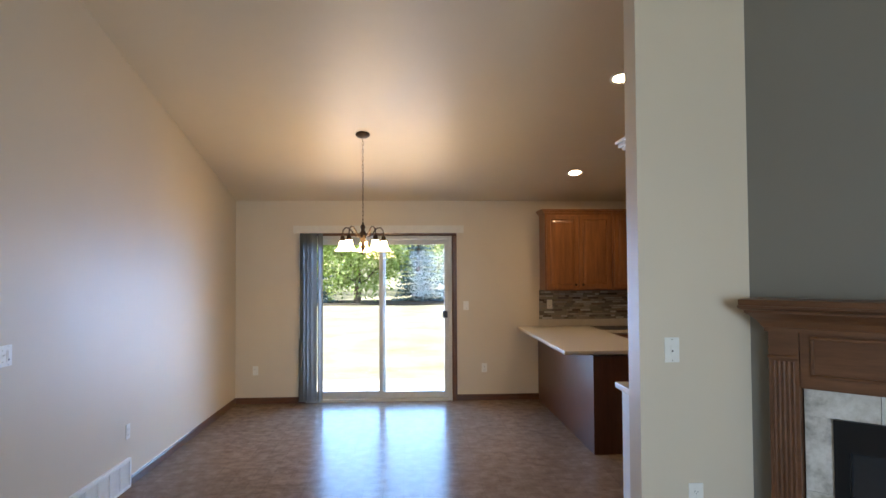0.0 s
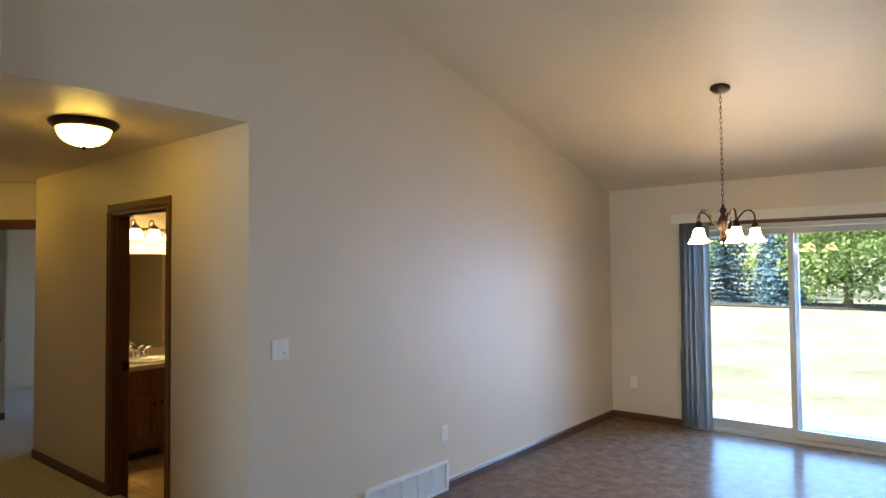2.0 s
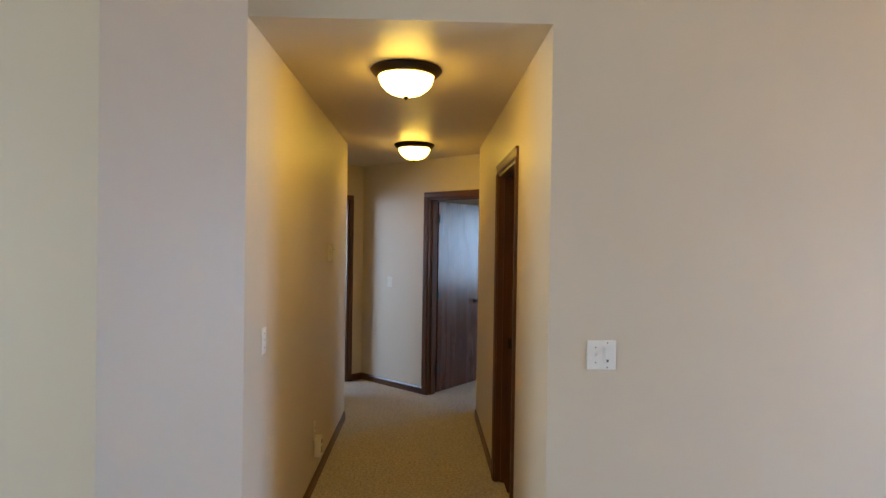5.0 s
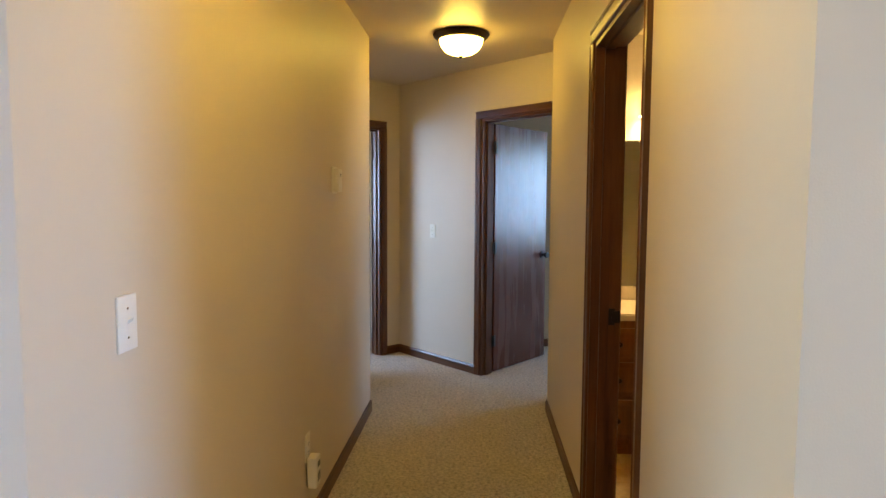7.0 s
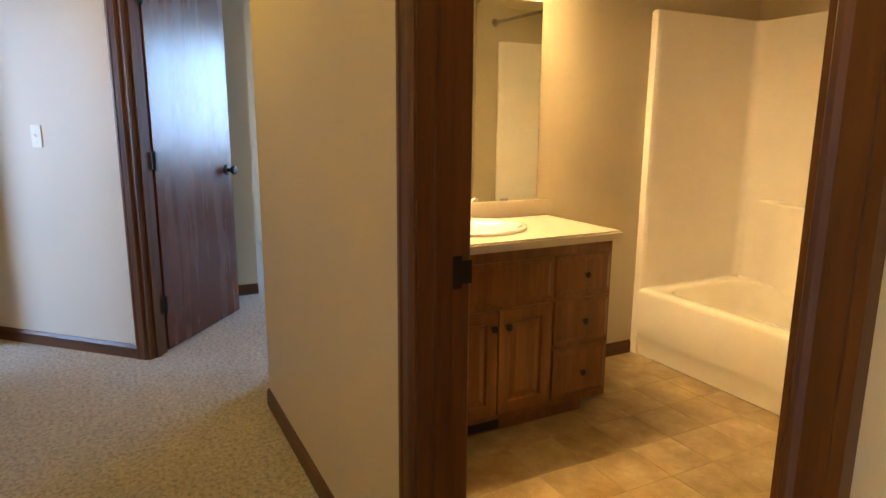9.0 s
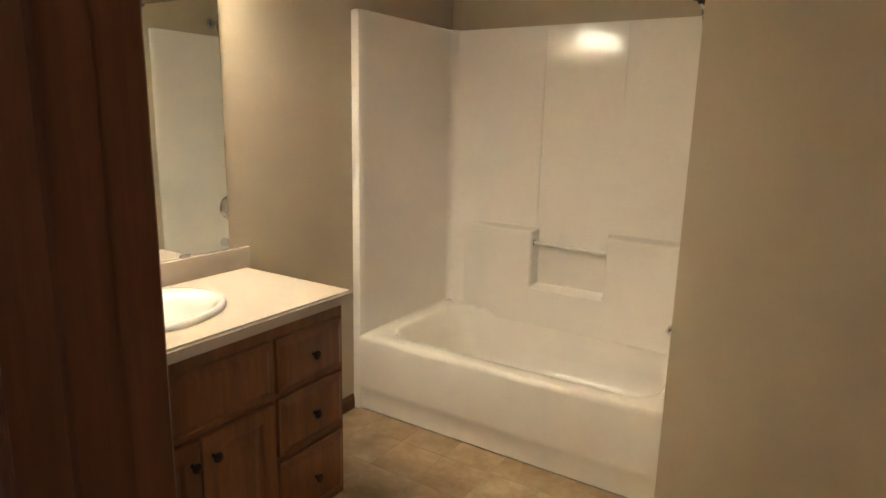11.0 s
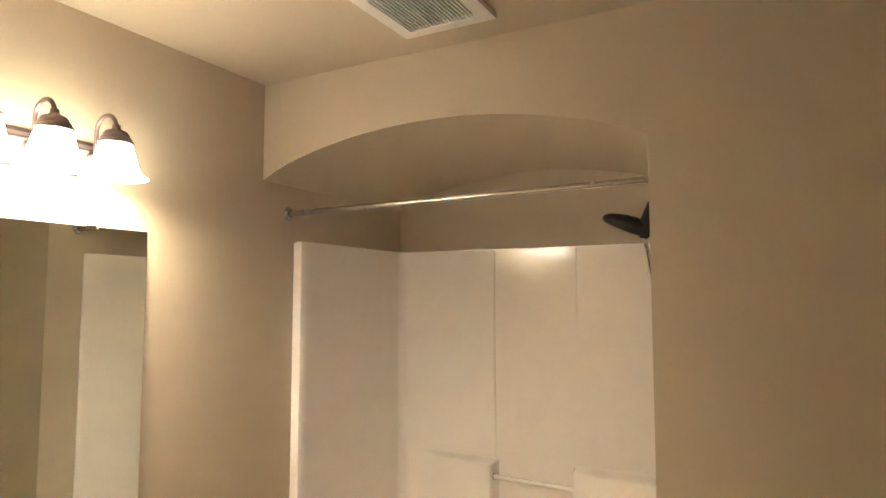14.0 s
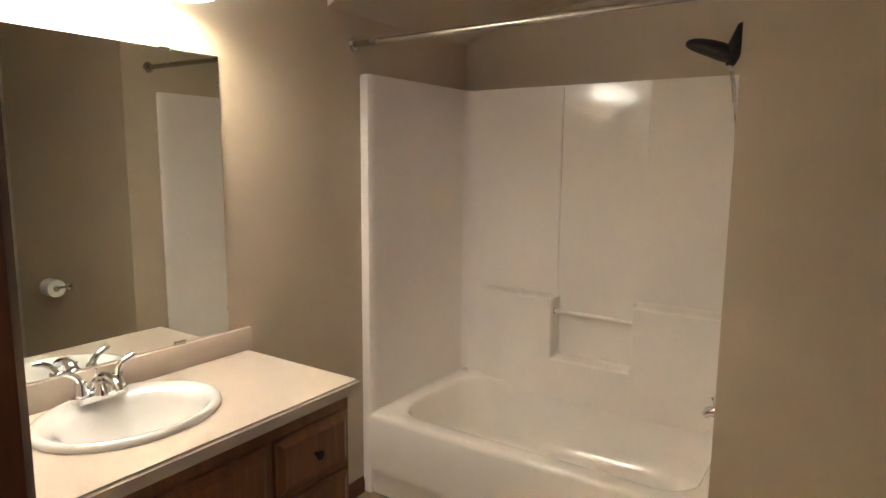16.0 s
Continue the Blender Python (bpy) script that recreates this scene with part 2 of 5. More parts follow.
def island_material(name, stops, rough, thin=0.0):
    m, n, l, b = material(name, rough)
    g = n.new("ShaderNodeNewGeometry")
    c = ramp(n, l, g.outputs["Random Per Island"], stops)
    l.new(c, b.inputs["Base Color"])
    if thin:
        tr, mx = n.new("ShaderNodeBsdfTranslucent"), n.new("ShaderNodeMixShader")
        l.new(c, tr.inputs[0])
        mx.inputs[0].default_value = thin
        l.new(b.outputs[0], mx.inputs[1])
        l.new(tr.outputs[0], mx.inputs[2])
        l.new(mx.outputs[0], n["Material Output"].inputs[0])
    return m


MOSAIC = island_material("mixed_mosaic", [(0.0, (0.07, 0.045, 0.03)), (0.25, (0.30, 0.27, 0.22)), (0.45, (0.12, 0.10, 0.08)), (0.62, (0.42, 0.40, 0.35)), (0.8, (0.20, 0.13, 0.08)), (0.95, (0.50, 0.49, 0.45))], 0.2)
LEAF = island_material("sunlit_green_leaves", [(0.0, (0.17, 0.25, 0.05)), (0.5, (0.30, 0.42, 0.14)), (1.0, (0.48, 0.56, 0.28))], 0.6, 0.45)
NEEDLE = island_material("blue_spruce_needles", [(0.0, (0.06, 0.13, 0.16)), (0.5, (0.13, 0.23, 0.30)), (1.0, (0.24, 0.36, 0.44))], 0.7, 0.2)
BARK = paint("grey_brown_bark", (0.16, 0.12, 0.09), 0.9, 30, 0.01, 0.4)


def lawn_material():
    m, n, l, b = material("dry_sunlit_lawn", 0.95)
    v = coords(n, l)
    a = noise_tex(n, l, v, 0.6, 6, 0.7)
    f = noise_tex(n, l, v, 22, 5, 0.7)
    c = ramp(n, l, a, [(0.3, (0.17, 0.175, 0.11)), (0.5, (0.27, 0.265, 0.195)), (0.7, (0.38, 0.365, 0.29))])
    c = mixed(n, l, 0.5, c, ramp(n, l, f, [(0.3, (0.5, 0.5, 0.45)), (0.65, (1, 1, 1))]), "MULTIPLY")
    l.new(c, b.inputs["Base Color"])
    bump(n, l, b, f, 1.0, 0.05)
    return m


LAWN = lawn_material()

# ---------------- mesh helpers ----------------
def box(bm, x0, x1, y0, y1, z0, z1, bevel=0.0, seg=1):
    vs = [bm.verts.new((x, y, z)) for z in (z0, z1) for y in (y0, y1) for x in (x0, x1)]
    fs = [bm.faces.new([vs[i] for i in q]) for q in ((0, 2, 3, 1), (4, 5, 7, 6), (0, 1, 5, 4), (2, 6, 7, 3), (0, 4, 6, 2), (1, 3, 7, 5))]
    if bevel:
        es = list({e for f in fs for e in f.edges})
        bmesh.ops.bevel(bm, geom=es, offset=bevel, segments=seg, affect="EDGES", profile=0.6)
    return bm


def boxes(*dims, bevel=0.0, seg=1):
    bm = bmesh.new()
    for d in dims:
        box(bm, *d, bevel=bevel, seg=seg)
    return bm


def prism(bm, pts, axis, a, b):
    """A polygon swept from a to b along an axis; pts in the two other axes, in cyclic order."""
    def put(p, w):
        return {"x": (w, p[0], p[1]), "y": (p[0], w, p[1]), "z": (p[0], p[1], w)}[axis]
    lo = [bm.verts.new(put(p, a)) for p in pts]
    hi = [bm.verts.new(put(p, b)) for p in pts]
    bm.faces.new(lo)
    bm.faces.new(hi)
    for i in range(len(pts)):
        j = (i + 1) % len(pts)
        bm.faces.new((lo[i], lo[j], hi[j], hi[i]))
    return bm


def lathe(bm, profile, seg=32, at=(0, 0, 0), turn=None):
    """Turn (radius, height) pairs about the z axis."""
    rings = []
    mat = Matrix.Translation(at) @ (turn or Matrix())
    for r, z in profile:
        if r < 1e-6:
            rings.append([bm.verts.new(mat @ Vector((0, 0, z)))])
        else:
            rings.append([bm.verts.new(mat @ Vector((r * math.cos(2 * math.pi * k / seg), r * math.sin(2 * math.pi * k / seg), z))) for k in range(seg)])
    for a, c in zip(rings, rings[1:]):
        for k in range(seg):
            j = (k + 1) % seg
            if len(a) == 1 and len(c) > 1:
                bm.faces.new((a[0], c[k], c[j]))
            elif len(c) == 1 and len(a) > 1:
                bm.faces.new((a[k], a[j], c[0]))
            elif len(a) > 1:
                bm.faces.new((a[k], a[j], c[j], c[k]))
    return bm


def tube(bm, pts, r, seg=10, ends=True):
    """A round bar along points; r a radius or one for each point."""
    pts = [Vector(p) for p in pts]
    rings = []
    up = None
    for i, p in enumerate(pts):
        d = (pts[min(i + 1, len(pts) - 1)] - pts[max(i - 1, 0)]).normalized()
        if up is None:
            up = d.orthogonal().normalized()
        up = (up - d * up.dot(d)).normalized()
        side = d.cross(up)
        rr = r[i] if isinstance(r, (list, tuple)) else r
        rings.append([bm.verts.new(p + (up * math.cos(2 * math.pi * k / seg) + side * math.sin(2 * math.pi * k / seg)) * rr) for k in range(seg)])
    for a, c in zip(rings, rings[1:]):
        for k in range(seg):
            j = (k + 1) % seg
            bm.faces.new((a[k], a[j], c[j], c[k]))
    if ends:
        bm.faces.new(rings[0][::-1])
        bm.faces.new(rings[-1])
    return bm


def mesh_of(name, bm, mat, smooth=0):
    bmesh.ops.recalc_face_normals(bm, faces=bm.faces)
    me = bpy.data.meshes.new(name)
    bm.to_mesh(me)
    bm.free()
    me.materials.append(mat)
    if smooth:
        me.shade_smooth()
        me.set_sharp_from_angle(angle=radians(smooth))
    return me


def part(name, bm, mat, parent, label="", smooth=0, m=None):
    ob = new(name, mesh_of(name, bm, mat, smooth))
    ob.parent = parent
    if m is not None:
        ob.matrix_basis = m
    return tagged(ob, label)


def thing(name, label, category, m=None, group=""):
    ob = new(name)
    ob.empty_display_size = 0.1
    if m is not None:
        ob.matrix_basis = m
    return tagged(ob, label, category, group)


def solid(name, bm, mat, label, category, smooth=0, group="", kind="", m=None):
    ob = new(name, mesh_of(name, bm, mat, smooth))
    if m is not None:
        ob.matrix_basis = m
    return tagged(ob, label, category, group, kind)


def structure(name, bm, mat, label, smooth=0):
    return solid(name, bm, mat, label, name.split("_")[0], smooth, "", "structure")


# ---------------- the plan ----------------
N = 4.73            # north wall of the dining side
HS = -1.18          # south wall of the hall
BX, BY, BN = -3.165, 0.115, 1.86   # bathroom: west wall, south wall, north face
AX, AB = -1.655, 2.892              # tub alcove: east end, back
EX, SY = 5.1, -6.6
KX = 6.6
RIDGE = -1.2
H = 2.44


def roof_z(y):
    return 2.485 + 0.242 * (N - y) if y > RIDGE else 2.485 + 0.242 * (N - RIDGE) - 0.242 * (RIDGE - y)


# floors
DZ = -0.065           # the dining side lies a little lower
ZB = -0.072           # and so does the bathroom
structure("floor", boxes((-7.4, 0.0, SY - 0.15, 0.06, -0.15, 0.0), (-7.4, BX - 0.07, 0.06, N + 0.12, -0.15, 0.0), (0.0, KX + 0.15, SY - 0.15, -0.3, -0.15, 0.0)), CARPET, "beige cut-pile carpet over the hall and bedrooms")

# north wall with the slider's opening
SX0, SX1, ST = 0.875, 2.725, 2.035
structure("wall_north", boxes((-0.115, SX0, N, N + 0.16, -0.15, 2.49), (SX1, KX + 0.15, N, N + 0.16, -0.15, 2.49), (SX0, SX1, N, N + 0.16, ST, 2.49)), PAINT, "beige painted wall around the sliding glass door")
# west wall of the dining side with the gable above the hall opening
bm = bmesh.new()
prism(bm, [(0.0, -0.15), (N, -0.15), (N, roof_z(N)), (0.0, roof_z(0))], "x", -0.115, 0.0)
prism(bm, [(HS, H), (0.0, H), (0.0, roof_z(0)), (HS, roof_z(HS))], "x", -0.115, 0.0)
structure("wall_west", bm, PAINT, "tall beige painted wall with an opening to the hall")
# 45 degree return and the wall that runs on to the south
DX, DY = 0.37, HS - 0.37
bm = bmesh.new()
prism(bm, [(0, HS), (DX, DY), (DX - 0.115, DY - 0.05), (-0.115, HS - 0.05), (-0.115, HS)], "z", 0, 3.85)
structure("wall_return", bm, PAINT, "short diagonal beige wall beside the hall opening")
bm = bmesh.new()
prism(bm, [(SY, 0), (DY, 0), (DY, roof_z(DY)), (SY, roof_z(SY))], "x", DX - 0.115, DX)
structure("wall_entry", bm, PAINT, "beige painted wall of the living room")
# south wall with the living room window, closing the room behind
WX0, WX1, WZ0, WZ1 = 2.2, 4.2, 0.7, 2.2
structure("wall_south", boxes((DX - 0.115, WX0, SY - 0.15, SY, 0, 2.62), (WX1, EX + 0.15, SY - 0.15, SY, 0, 2.62), (WX0, WX1, SY - 0.15, SY, 0, WZ0), (WX0, WX1, SY - 0.15, SY, WZ1, 2.62)), PAINT, "beige painted wall with the living room window")
# column wall, diagonal fireplace wall, east walls
CX0, CX1, CY = 3.237, 3.765, -0.45
bm = bmesh.new()
prism(bm, [(CX0, CY), (CX1 + 0.1, CY), (CX1 + 0.1, CY + 0.15), (CX0, CY + 0.15)], "z", 0, roof_z(CY) - 0.02)
box(bm, CX1 + 0.1, KX, CY, CY + 0.15, 0, roof_z(CY) - 0.02)
structure("wall_column", bm, PAINT, "tall beige wall end between kitchen and living room")
DL = EX - CX1
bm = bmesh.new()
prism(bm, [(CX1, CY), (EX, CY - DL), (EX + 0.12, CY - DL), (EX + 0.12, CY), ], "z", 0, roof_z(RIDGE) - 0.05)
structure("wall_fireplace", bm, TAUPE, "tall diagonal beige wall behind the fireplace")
structure("wall_east", boxes((EX, EX + 0.12, SY, CY - DL, 0, 3.7)), PAINT, "beige painted wall")
structure("wall_kitchen", boxes((KX, KX + 0.15, CY, N, -0.15, 3.75)), PAINT, "beige painted wall")
# vaulted ceiling
bm = bmesh.new()
prism(bm, [(N + 0.16, roof_z(N + 0.16)), (RIDGE, roof_z(RIDGE)), (SY - 0.15, roof_z(SY - 0.15)), (SY - 0.15, roof_z(SY - 0.15) + 0.2), (RIDGE, roof_z(RIDGE) + 0.2), (N + 0.16, roof_z(N + 0.16) + 0.2)], "x", -0.115, KX + 0.15)
structure("ceiling", bm, CEIL, "beige vaulted ceiling sloping up from the slider")

# hall walls: north with the bathroom doorway, south
BD0, BD1, DT = -1.717, -0.903, 2.04      # bathroom doorway
HR, HL = -3.235, -3.142
structure("wall_hall_north", boxes((HR, BD0, 0, BY, -0.15, H), (BD1, -0.115, 0, BY, -0.15, H), (BD0, BD1, 0, BY, DT, H)), PAINT, "beige hall wall with the bathroom doorway")
structure("wall_hall_south", boxes((HL, -0.115, HS - 0.115, HS, 0, H)), PAINT, "beige hall wall with thermostat and outlet")
structure("ceiling_hall", boxes((-7.4, -0.115, -4.7, BY, H, H + 0.12), (-7.4, BX - 0.07, BY, 3.75, H, H + 0.12)), CEIL, "flat beige hall ceiling")
# diagonal walls at the hall's end; s runs along the wall from the far corner
FC = Vector((-4.80, -1.195, 0))
Q = math.sqrt(0.5)


def diagonal(s0, s1, z0, z1, along, inward):
    a = FC + along * s0
    c = FC + along * s1
    return [(a.x, a.y), (c.x, c.y), (c.x + inward.x * 0.115, c.y + inward.y * 0.115), (a.x + inward.x * 0.115, a.y + inward.y * 0.115)], z0, z1


def diagonal_wall(name, along, inward, length, d0, d1, label):
    bm = bmesh.new()
    for s0, s1, z0, z1 in ((0, d0, 0, H), (d1, length, 0, H), (d0, d1, DT, H)):
        p, a, c = diagonal(s0, s1, z0, z1, along, inward)
        prism(bm, p, "z", a, c)
    return structure(name, bm, PAINT, label)


RA, RI = Vector((Q, Q, 0)), Vector((-Q, Q, 0))
LA, LI = Vector((Q, -Q, 0)), Vector((-Q, -Q, 0))
RD0, RD1 = 1.055, 1.865
LD0, LD1 = 0.21, 1.02
diagonal_wall("wall_diagonal_north", RA, RI, 2.22, RD0, RD1, "diagonal beige wall with the bedroom doorway")
diagonal_wall("wall_diagonal_south", LA, LI, 2.34, LD0, LD1, "diagonal beige wall with the second bedroom doorway")
structure("wall_partition", boxes((BX - 0.07, BX, BY, AB + 0.1, -0.15, H)), BATHPAINT, "tan bathroom wall behind the vanity")
structure("wall_vestibule", boxes((HL, HL + 0.115, -4.6, HS - 0.115, 0, H)), PAINT, "beige wall")
# bedrooms beyond the two doors
structure("wall_bedroom", boxes((-7.3, -6.65, 3.6, 3.72, 0, H), (-5.15, BX - 0.07, 3.6, 3.72, 0, H), (-6.65, -5.15, 3.6, 3.72, 0, 0.85), (-6.65, -5.15, 3.6, 3.72, 2.15, H), (-7.3, -7.18, -4.6, 3.6, 0, H)), PAINT, "pale bedroom walls with a window")
structure("wall_closet", boxes((-7.18, -5.13, -1.31, 0.33, 0, H)), PAINT, "pale closet wall inside the bedroom")
structure("wall_second_bedroom", boxes((-7.18, -5.4, -4.72, -4.6, 0, H), (-4.0, HL + 0.115, -4.72, -4.6, 0, H), (-5.4, -4.0, -4.72, -4.6, 0, 0.85), (-5.4, -4.0, -4.72, -4.6, 2.15, H)), PAINT, "pale second bedroom wall with a window")

# bathroom shell
structure("wall_bath_east", boxes((-0.235, -0.115, BY, BN, -0.15, H)), BATHPAINT, "tan bathroom wall")
bm = bmesh.new()
arc = []
for k in range(25):
    u = k / 24
    x = BX + (AX - BX) * u
    arc.append((x, 2.045 + 0.145 * (1 - (2 * u - 1) ** 2) ** 0.85))
prism(bm, [(BX, H)] + arc + [(AX, H)], "y", BN, AB)
structure("soffit_arch", bm, BATHPAINT, "arched tan soffit above the bathtub", 30)
structure("wall_bath_north", boxes((AX, -0.115, BN, BN + 0.12, -0.15, H)), BATHPAINT, "tan bathroom wall beside the tub alcove")
structure("wall_alcove_side", boxes((AX, AX + 0.12, BN + 0.12, AB, -0.15, H)), BATHPAINT, "tan side wall of the tub alcove")
structure("wall_alcove_back", boxes((BX, AX + 0.12, AB, AB + 0.1, -0.15, H)), BATHPAINT, "tan back wall of the tub alcove")
structure("wall_bath_south", boxes((BX, BD0, BY, BY + 0.012, -0.15, H), (BD1, -0.235, BY, BY + 0.012, -0.15, H), (BD0, BD1, BY, BY + 0.012, DT, H)), BATHPAINT, "tan bathroom wall beside the doorway")
structure("ceiling_bath", boxes((BX, -0.115, BY, AB + 0.1, H, H + 0.12)), BATHPAINT, "flat tan bathroom ceiling")


# ---------------- trim ----------------
def baseboard(p, q, mat=TRIMX, h=0.075, d=0.012, z=0.0):
    """A baseboard along a wall's foot from p to q, proud to the left of that way."""
    p, q = Vector((*p, 0)), Vector((*q, 0))
    w = q - p
    bm = bmesh.new()
    prism(bm, [(0, 0), (d, 0), (d, h * 0.75), (d * 0.45, h), (0, h)], "x", 0, w.length)
    ang = math.degrees(math.atan2(w.y, w.x))
    return solid("baseboard", bm, mat, "dark-stained wooden baseboard along the wall", "baseboard", 0, "", "structure", pose(p.x, p.y, z, 0, 0, ang))


baseboard((0, N), (0, 1.735), z=DZ)
baseboard((0, 0.86), (0, 0), z=DZ)
baseboard((SX0 - 0.062, N), (0.012, N), z=DZ)
baseboard((3.84, N), (SX1 + 0.062, N), z=DZ)
baseboard((0, 0), (-0.115, 0))
baseboard((-0.115, 0), (BD1 + 0.058, 0))
baseboard((BD0 - 0.058, 0), (HR, 0))
baseboard((HR, 0), (HR, 0.35))
baseboard((HL, HS), (0, HS))
baseboard((0, HS), (DX, DY))
baseboard((DX, DY), (DX, SY))
baseboard((CX1, CY), (CX0, CY))
pR = FC + RA * (RD0 - 0.058)
baseboard((pR.x, pR.y), (FC.x, FC.y))
pL = FC + LA * (LD0 - 0.058)
baseboard((FC.x, FC.y), (pL.x, pL.y))
baseboard((-5.13, -0.9), (-5.13, 0.33)).matrix_basis = pose(-5.13, 0.33, 0, 0, 0, -90)
baseboard((BX - 0.07, 3.6), (-7.18, 3.6))
baseboard((BX, 2.04), (BX, 1.40), z=ZB)
baseboard((-0.235, BN), (AX + 0.012, BN), z=ZB)
baseboard((AX, BN), (AX, BN + 0.03), z=ZB)


def casing_profile(w):
    return [(0, 0), (w, 0), (w, 0.017), (w * 0.82, 0.017), (w * 0.74, 0.013), (w * 0.3, 0.011), (w * 0.2, 0.014), (w * 0.08, 0.012), (0, 0.006)]


def casing_side(bm, x, w, z1, y, out, z0=0.0):
    """One upright casing: the thin edge at x, w wide (signed), on the face y, proud towards out."""
    s = 1 if w > 0 else -1
    prism(bm, [(x + s * a, y + out * c) for a, c in casing_profile(abs(w))], "z", z0, z1)


def casing_head(bm, x0, x1, z, w, y, out):
    prism(bm, [(y + out * c, z + a) for a, c in casing_profile(w)], "x", x0, x1)


def doorway(name, m, width, label, thick=0.115, back=True, lap=0.0, drop=0.0):
    """Casing and jambs of a doorway; local x along the wall, the face that is seen at y = 0, the wall behind at +y."""
    d = tagged(thing(name, label, "doorway", m), kind="structure")
    cw = 0.058
    for face, out in ((0.0, -1), (thick, 1)) if back else ((0.0, -1),):
        for x, w in ((lap, -cw), (width - lap, cw)):
            bm = bmesh.new()
            casing_side(bm, x, w, DT, face, out, drop if out > 0 else 0.0)
            part("casing", bm, TRIM, d)
        bm = bmesh.new()
        casing_head(bm, lap - cw, width - lap + cw, DT, cw, face, out)
        part("head_casing", bm, TRIMX, d)
    for x0, x1 in ((0.0, 0.018), (width - 0.018, width)):
        part("jamb", boxes((x0, x1, -0.002, thick + 0.002, drop, DT - 0.018)), TRIM, d)
    part("head_jamb", boxes((0.0, width, -0.002, thick + 0.002, DT - 0.018, DT)), TRIMX, d)
    for x0, x1 in ((0.018, 0.030), (width - 0.030, width - 0.018)):
        part("stop", boxes((x0, x1, 0.035, 0.072, drop, DT - 0.018)), TRIM, d)
    part("head_stop", boxes((0.03, width - 0.03, 0.035, 0.072, DT - 0.03, DT - 0.018)), TRIMX, d)
    return d


def leaf(parent, hinge, angle, width, side, label):
    """A flush door leaf under its doorway, hung at hinge (x, y), turned by angle; side +1 or -1: which face the hinge pin is on."""
    g = new("door_leaf", mesh_of("door_leaf", boxes((0.004, width, 0, 0.035, 0.012, 2.01), bevel=0.002), DOORWOOD))
    g.parent = parent
    g.matrix_basis = pose(hinge[0], hinge[1], 0, 0, 0, angle)
    tagged(g, label)
    for sgn in (-1, 1):
        bm = bmesh.new()
        y0 = -0.0 if sgn < 0 else 0.035
        turn = pose(0, 0, 0, 90 if sgn < 0 else -90)
        lathe(bm, [(0, 0), (0.032, 0), (0.032, 0.004), (0.026, 0.009), (0.012, 0.012), (0.011, 0.03), (0.018, 0.036), (0.026, 0.045), (0.028, 0.055), (0.024, 0.064), (0, 0.067)], 20, (width - 0.065, y0, 0.93), turn)
        part("knob", bm, BLACK, g, "dark bronze knob", 40)
    for z in (0.22, 0.98, 1.78):
        bm = bmesh.new()
        box(bm, -0.022, 0.03, -0.0035 if side < 0 else 0.0355, 0.0 if side < 0 else 0.039, z, z + 0.09, 0.001)
        tube(bm, [(0, -0.006 if side < 0 else 0.041, z - 0.004), (0, -0.006 if side < 0 else 0.041, z + 0.094)], 0.007, 8)
        part("hinge", bm, BLACK, g, "black butt hinge")
    return g


d1 = doorway("door_1", pose(BD0, 0, 0), BD1 - BD0, "dark-stained wooden doorway from hall to bathroom", lap=0.009, drop=ZB)
bm = boxes((0.0175, 0.0205, 0.05, 0.1, 0.885, 0.955), bevel=0.001)
box(bm, 0.0170, 0.0215, 0.088, 0.122, 0.895, 0.945)
part("strike_plate", bm, BLACK, d1, "black strike plate")
leaf(d1, (BD1 - BD0 - 0.02, 0.122), 86, 0.77, 1, "dark flush door standing open into the bathroom")
p = FC + RA * RD0
d2 = doorway("door_2", pose(p.x, p.y, 0, 0, 0, 45), RD1 - RD0, "dark-stained wooden bedroom doorway in the diagonal wall")
leaf(d2, (0.024, 0.125), 97, 0.77, -1, "dark flush wooden door standing open")
p = FC + LA * LD1
d3 = doorway("door_3", pose(p.x, p.y, 0, 0, 0, 135), LD1 - LD0, "dark-stained wooden doorway of the second bedroom")
leaf(d3, (LD1 - LD0 - 0.024, 0.125), 88, 0.77, 1, "dark flush wooden door standing open")


# ---------------- floors that lie over the carpet's level ----------------
def tile_floor(name, x0, x1, y0, y1, size, gap, mat, grout, label, ox=0.0, oy=0.0, z=0.0):
    base = structure(name, boxes((x0, x1, y0, y1, 0.0005 + z if z == 0 else -0.15, z + 0.0035 if z == 0 else z - 0.001)), grout, label)
    shared = {}
    nx0, nx1 = math.floor((x0 - ox) / size), math.ceil((x1 - ox) / size)
    ny0, ny1 = math.floor((y0 - oy) / size), math.ceil((y1 - oy) / size)
    for i in range(nx0, nx1):
        for j in range(ny0, ny1):
            a, c = max(x0, ox + i * size + gap / 2), min(x1, ox + (i + 1) * size - gap / 2)
            d, e = max(y0, oy + j * size + gap / 2), min(y1, oy + (j + 1) * size - gap / 2)
            if c - a < 0.01 or e - d < 0.01:
                continue
            key = (round(c - a, 4), round(e - d, 4))
            if key not in shared:
                w, h = key
                bm = bmesh.new()
                lo = [bm.verts.new((sx * w / 2, sy * h / 2, 0)) for sx, sy in ((-1, -1), (1, -1), (1, 1), (-1, 1))]
                hi = [bm.verts.new((sx * (w / 2 - 0.0012), sy * (h / 2 - 0.0012), 0.0012)) for sx, sy in ((-1, -1), (1, -1), (1, 1), (-1, 1))]
                bm.faces.new(hi)
                for k in range(4):
                    bm.faces.new((lo[k], lo[(k + 1) % 4], hi[(k + 1) % 4], hi[k]))
                shared[key] = mesh_of("tile", bm, mat)
            t = new("tile", shared[key])
            t.parent = base
            t.location = ((a + c) / 2, (d + e) / 2, 0.0035 if z == 0 else z - 0.001)
    return base


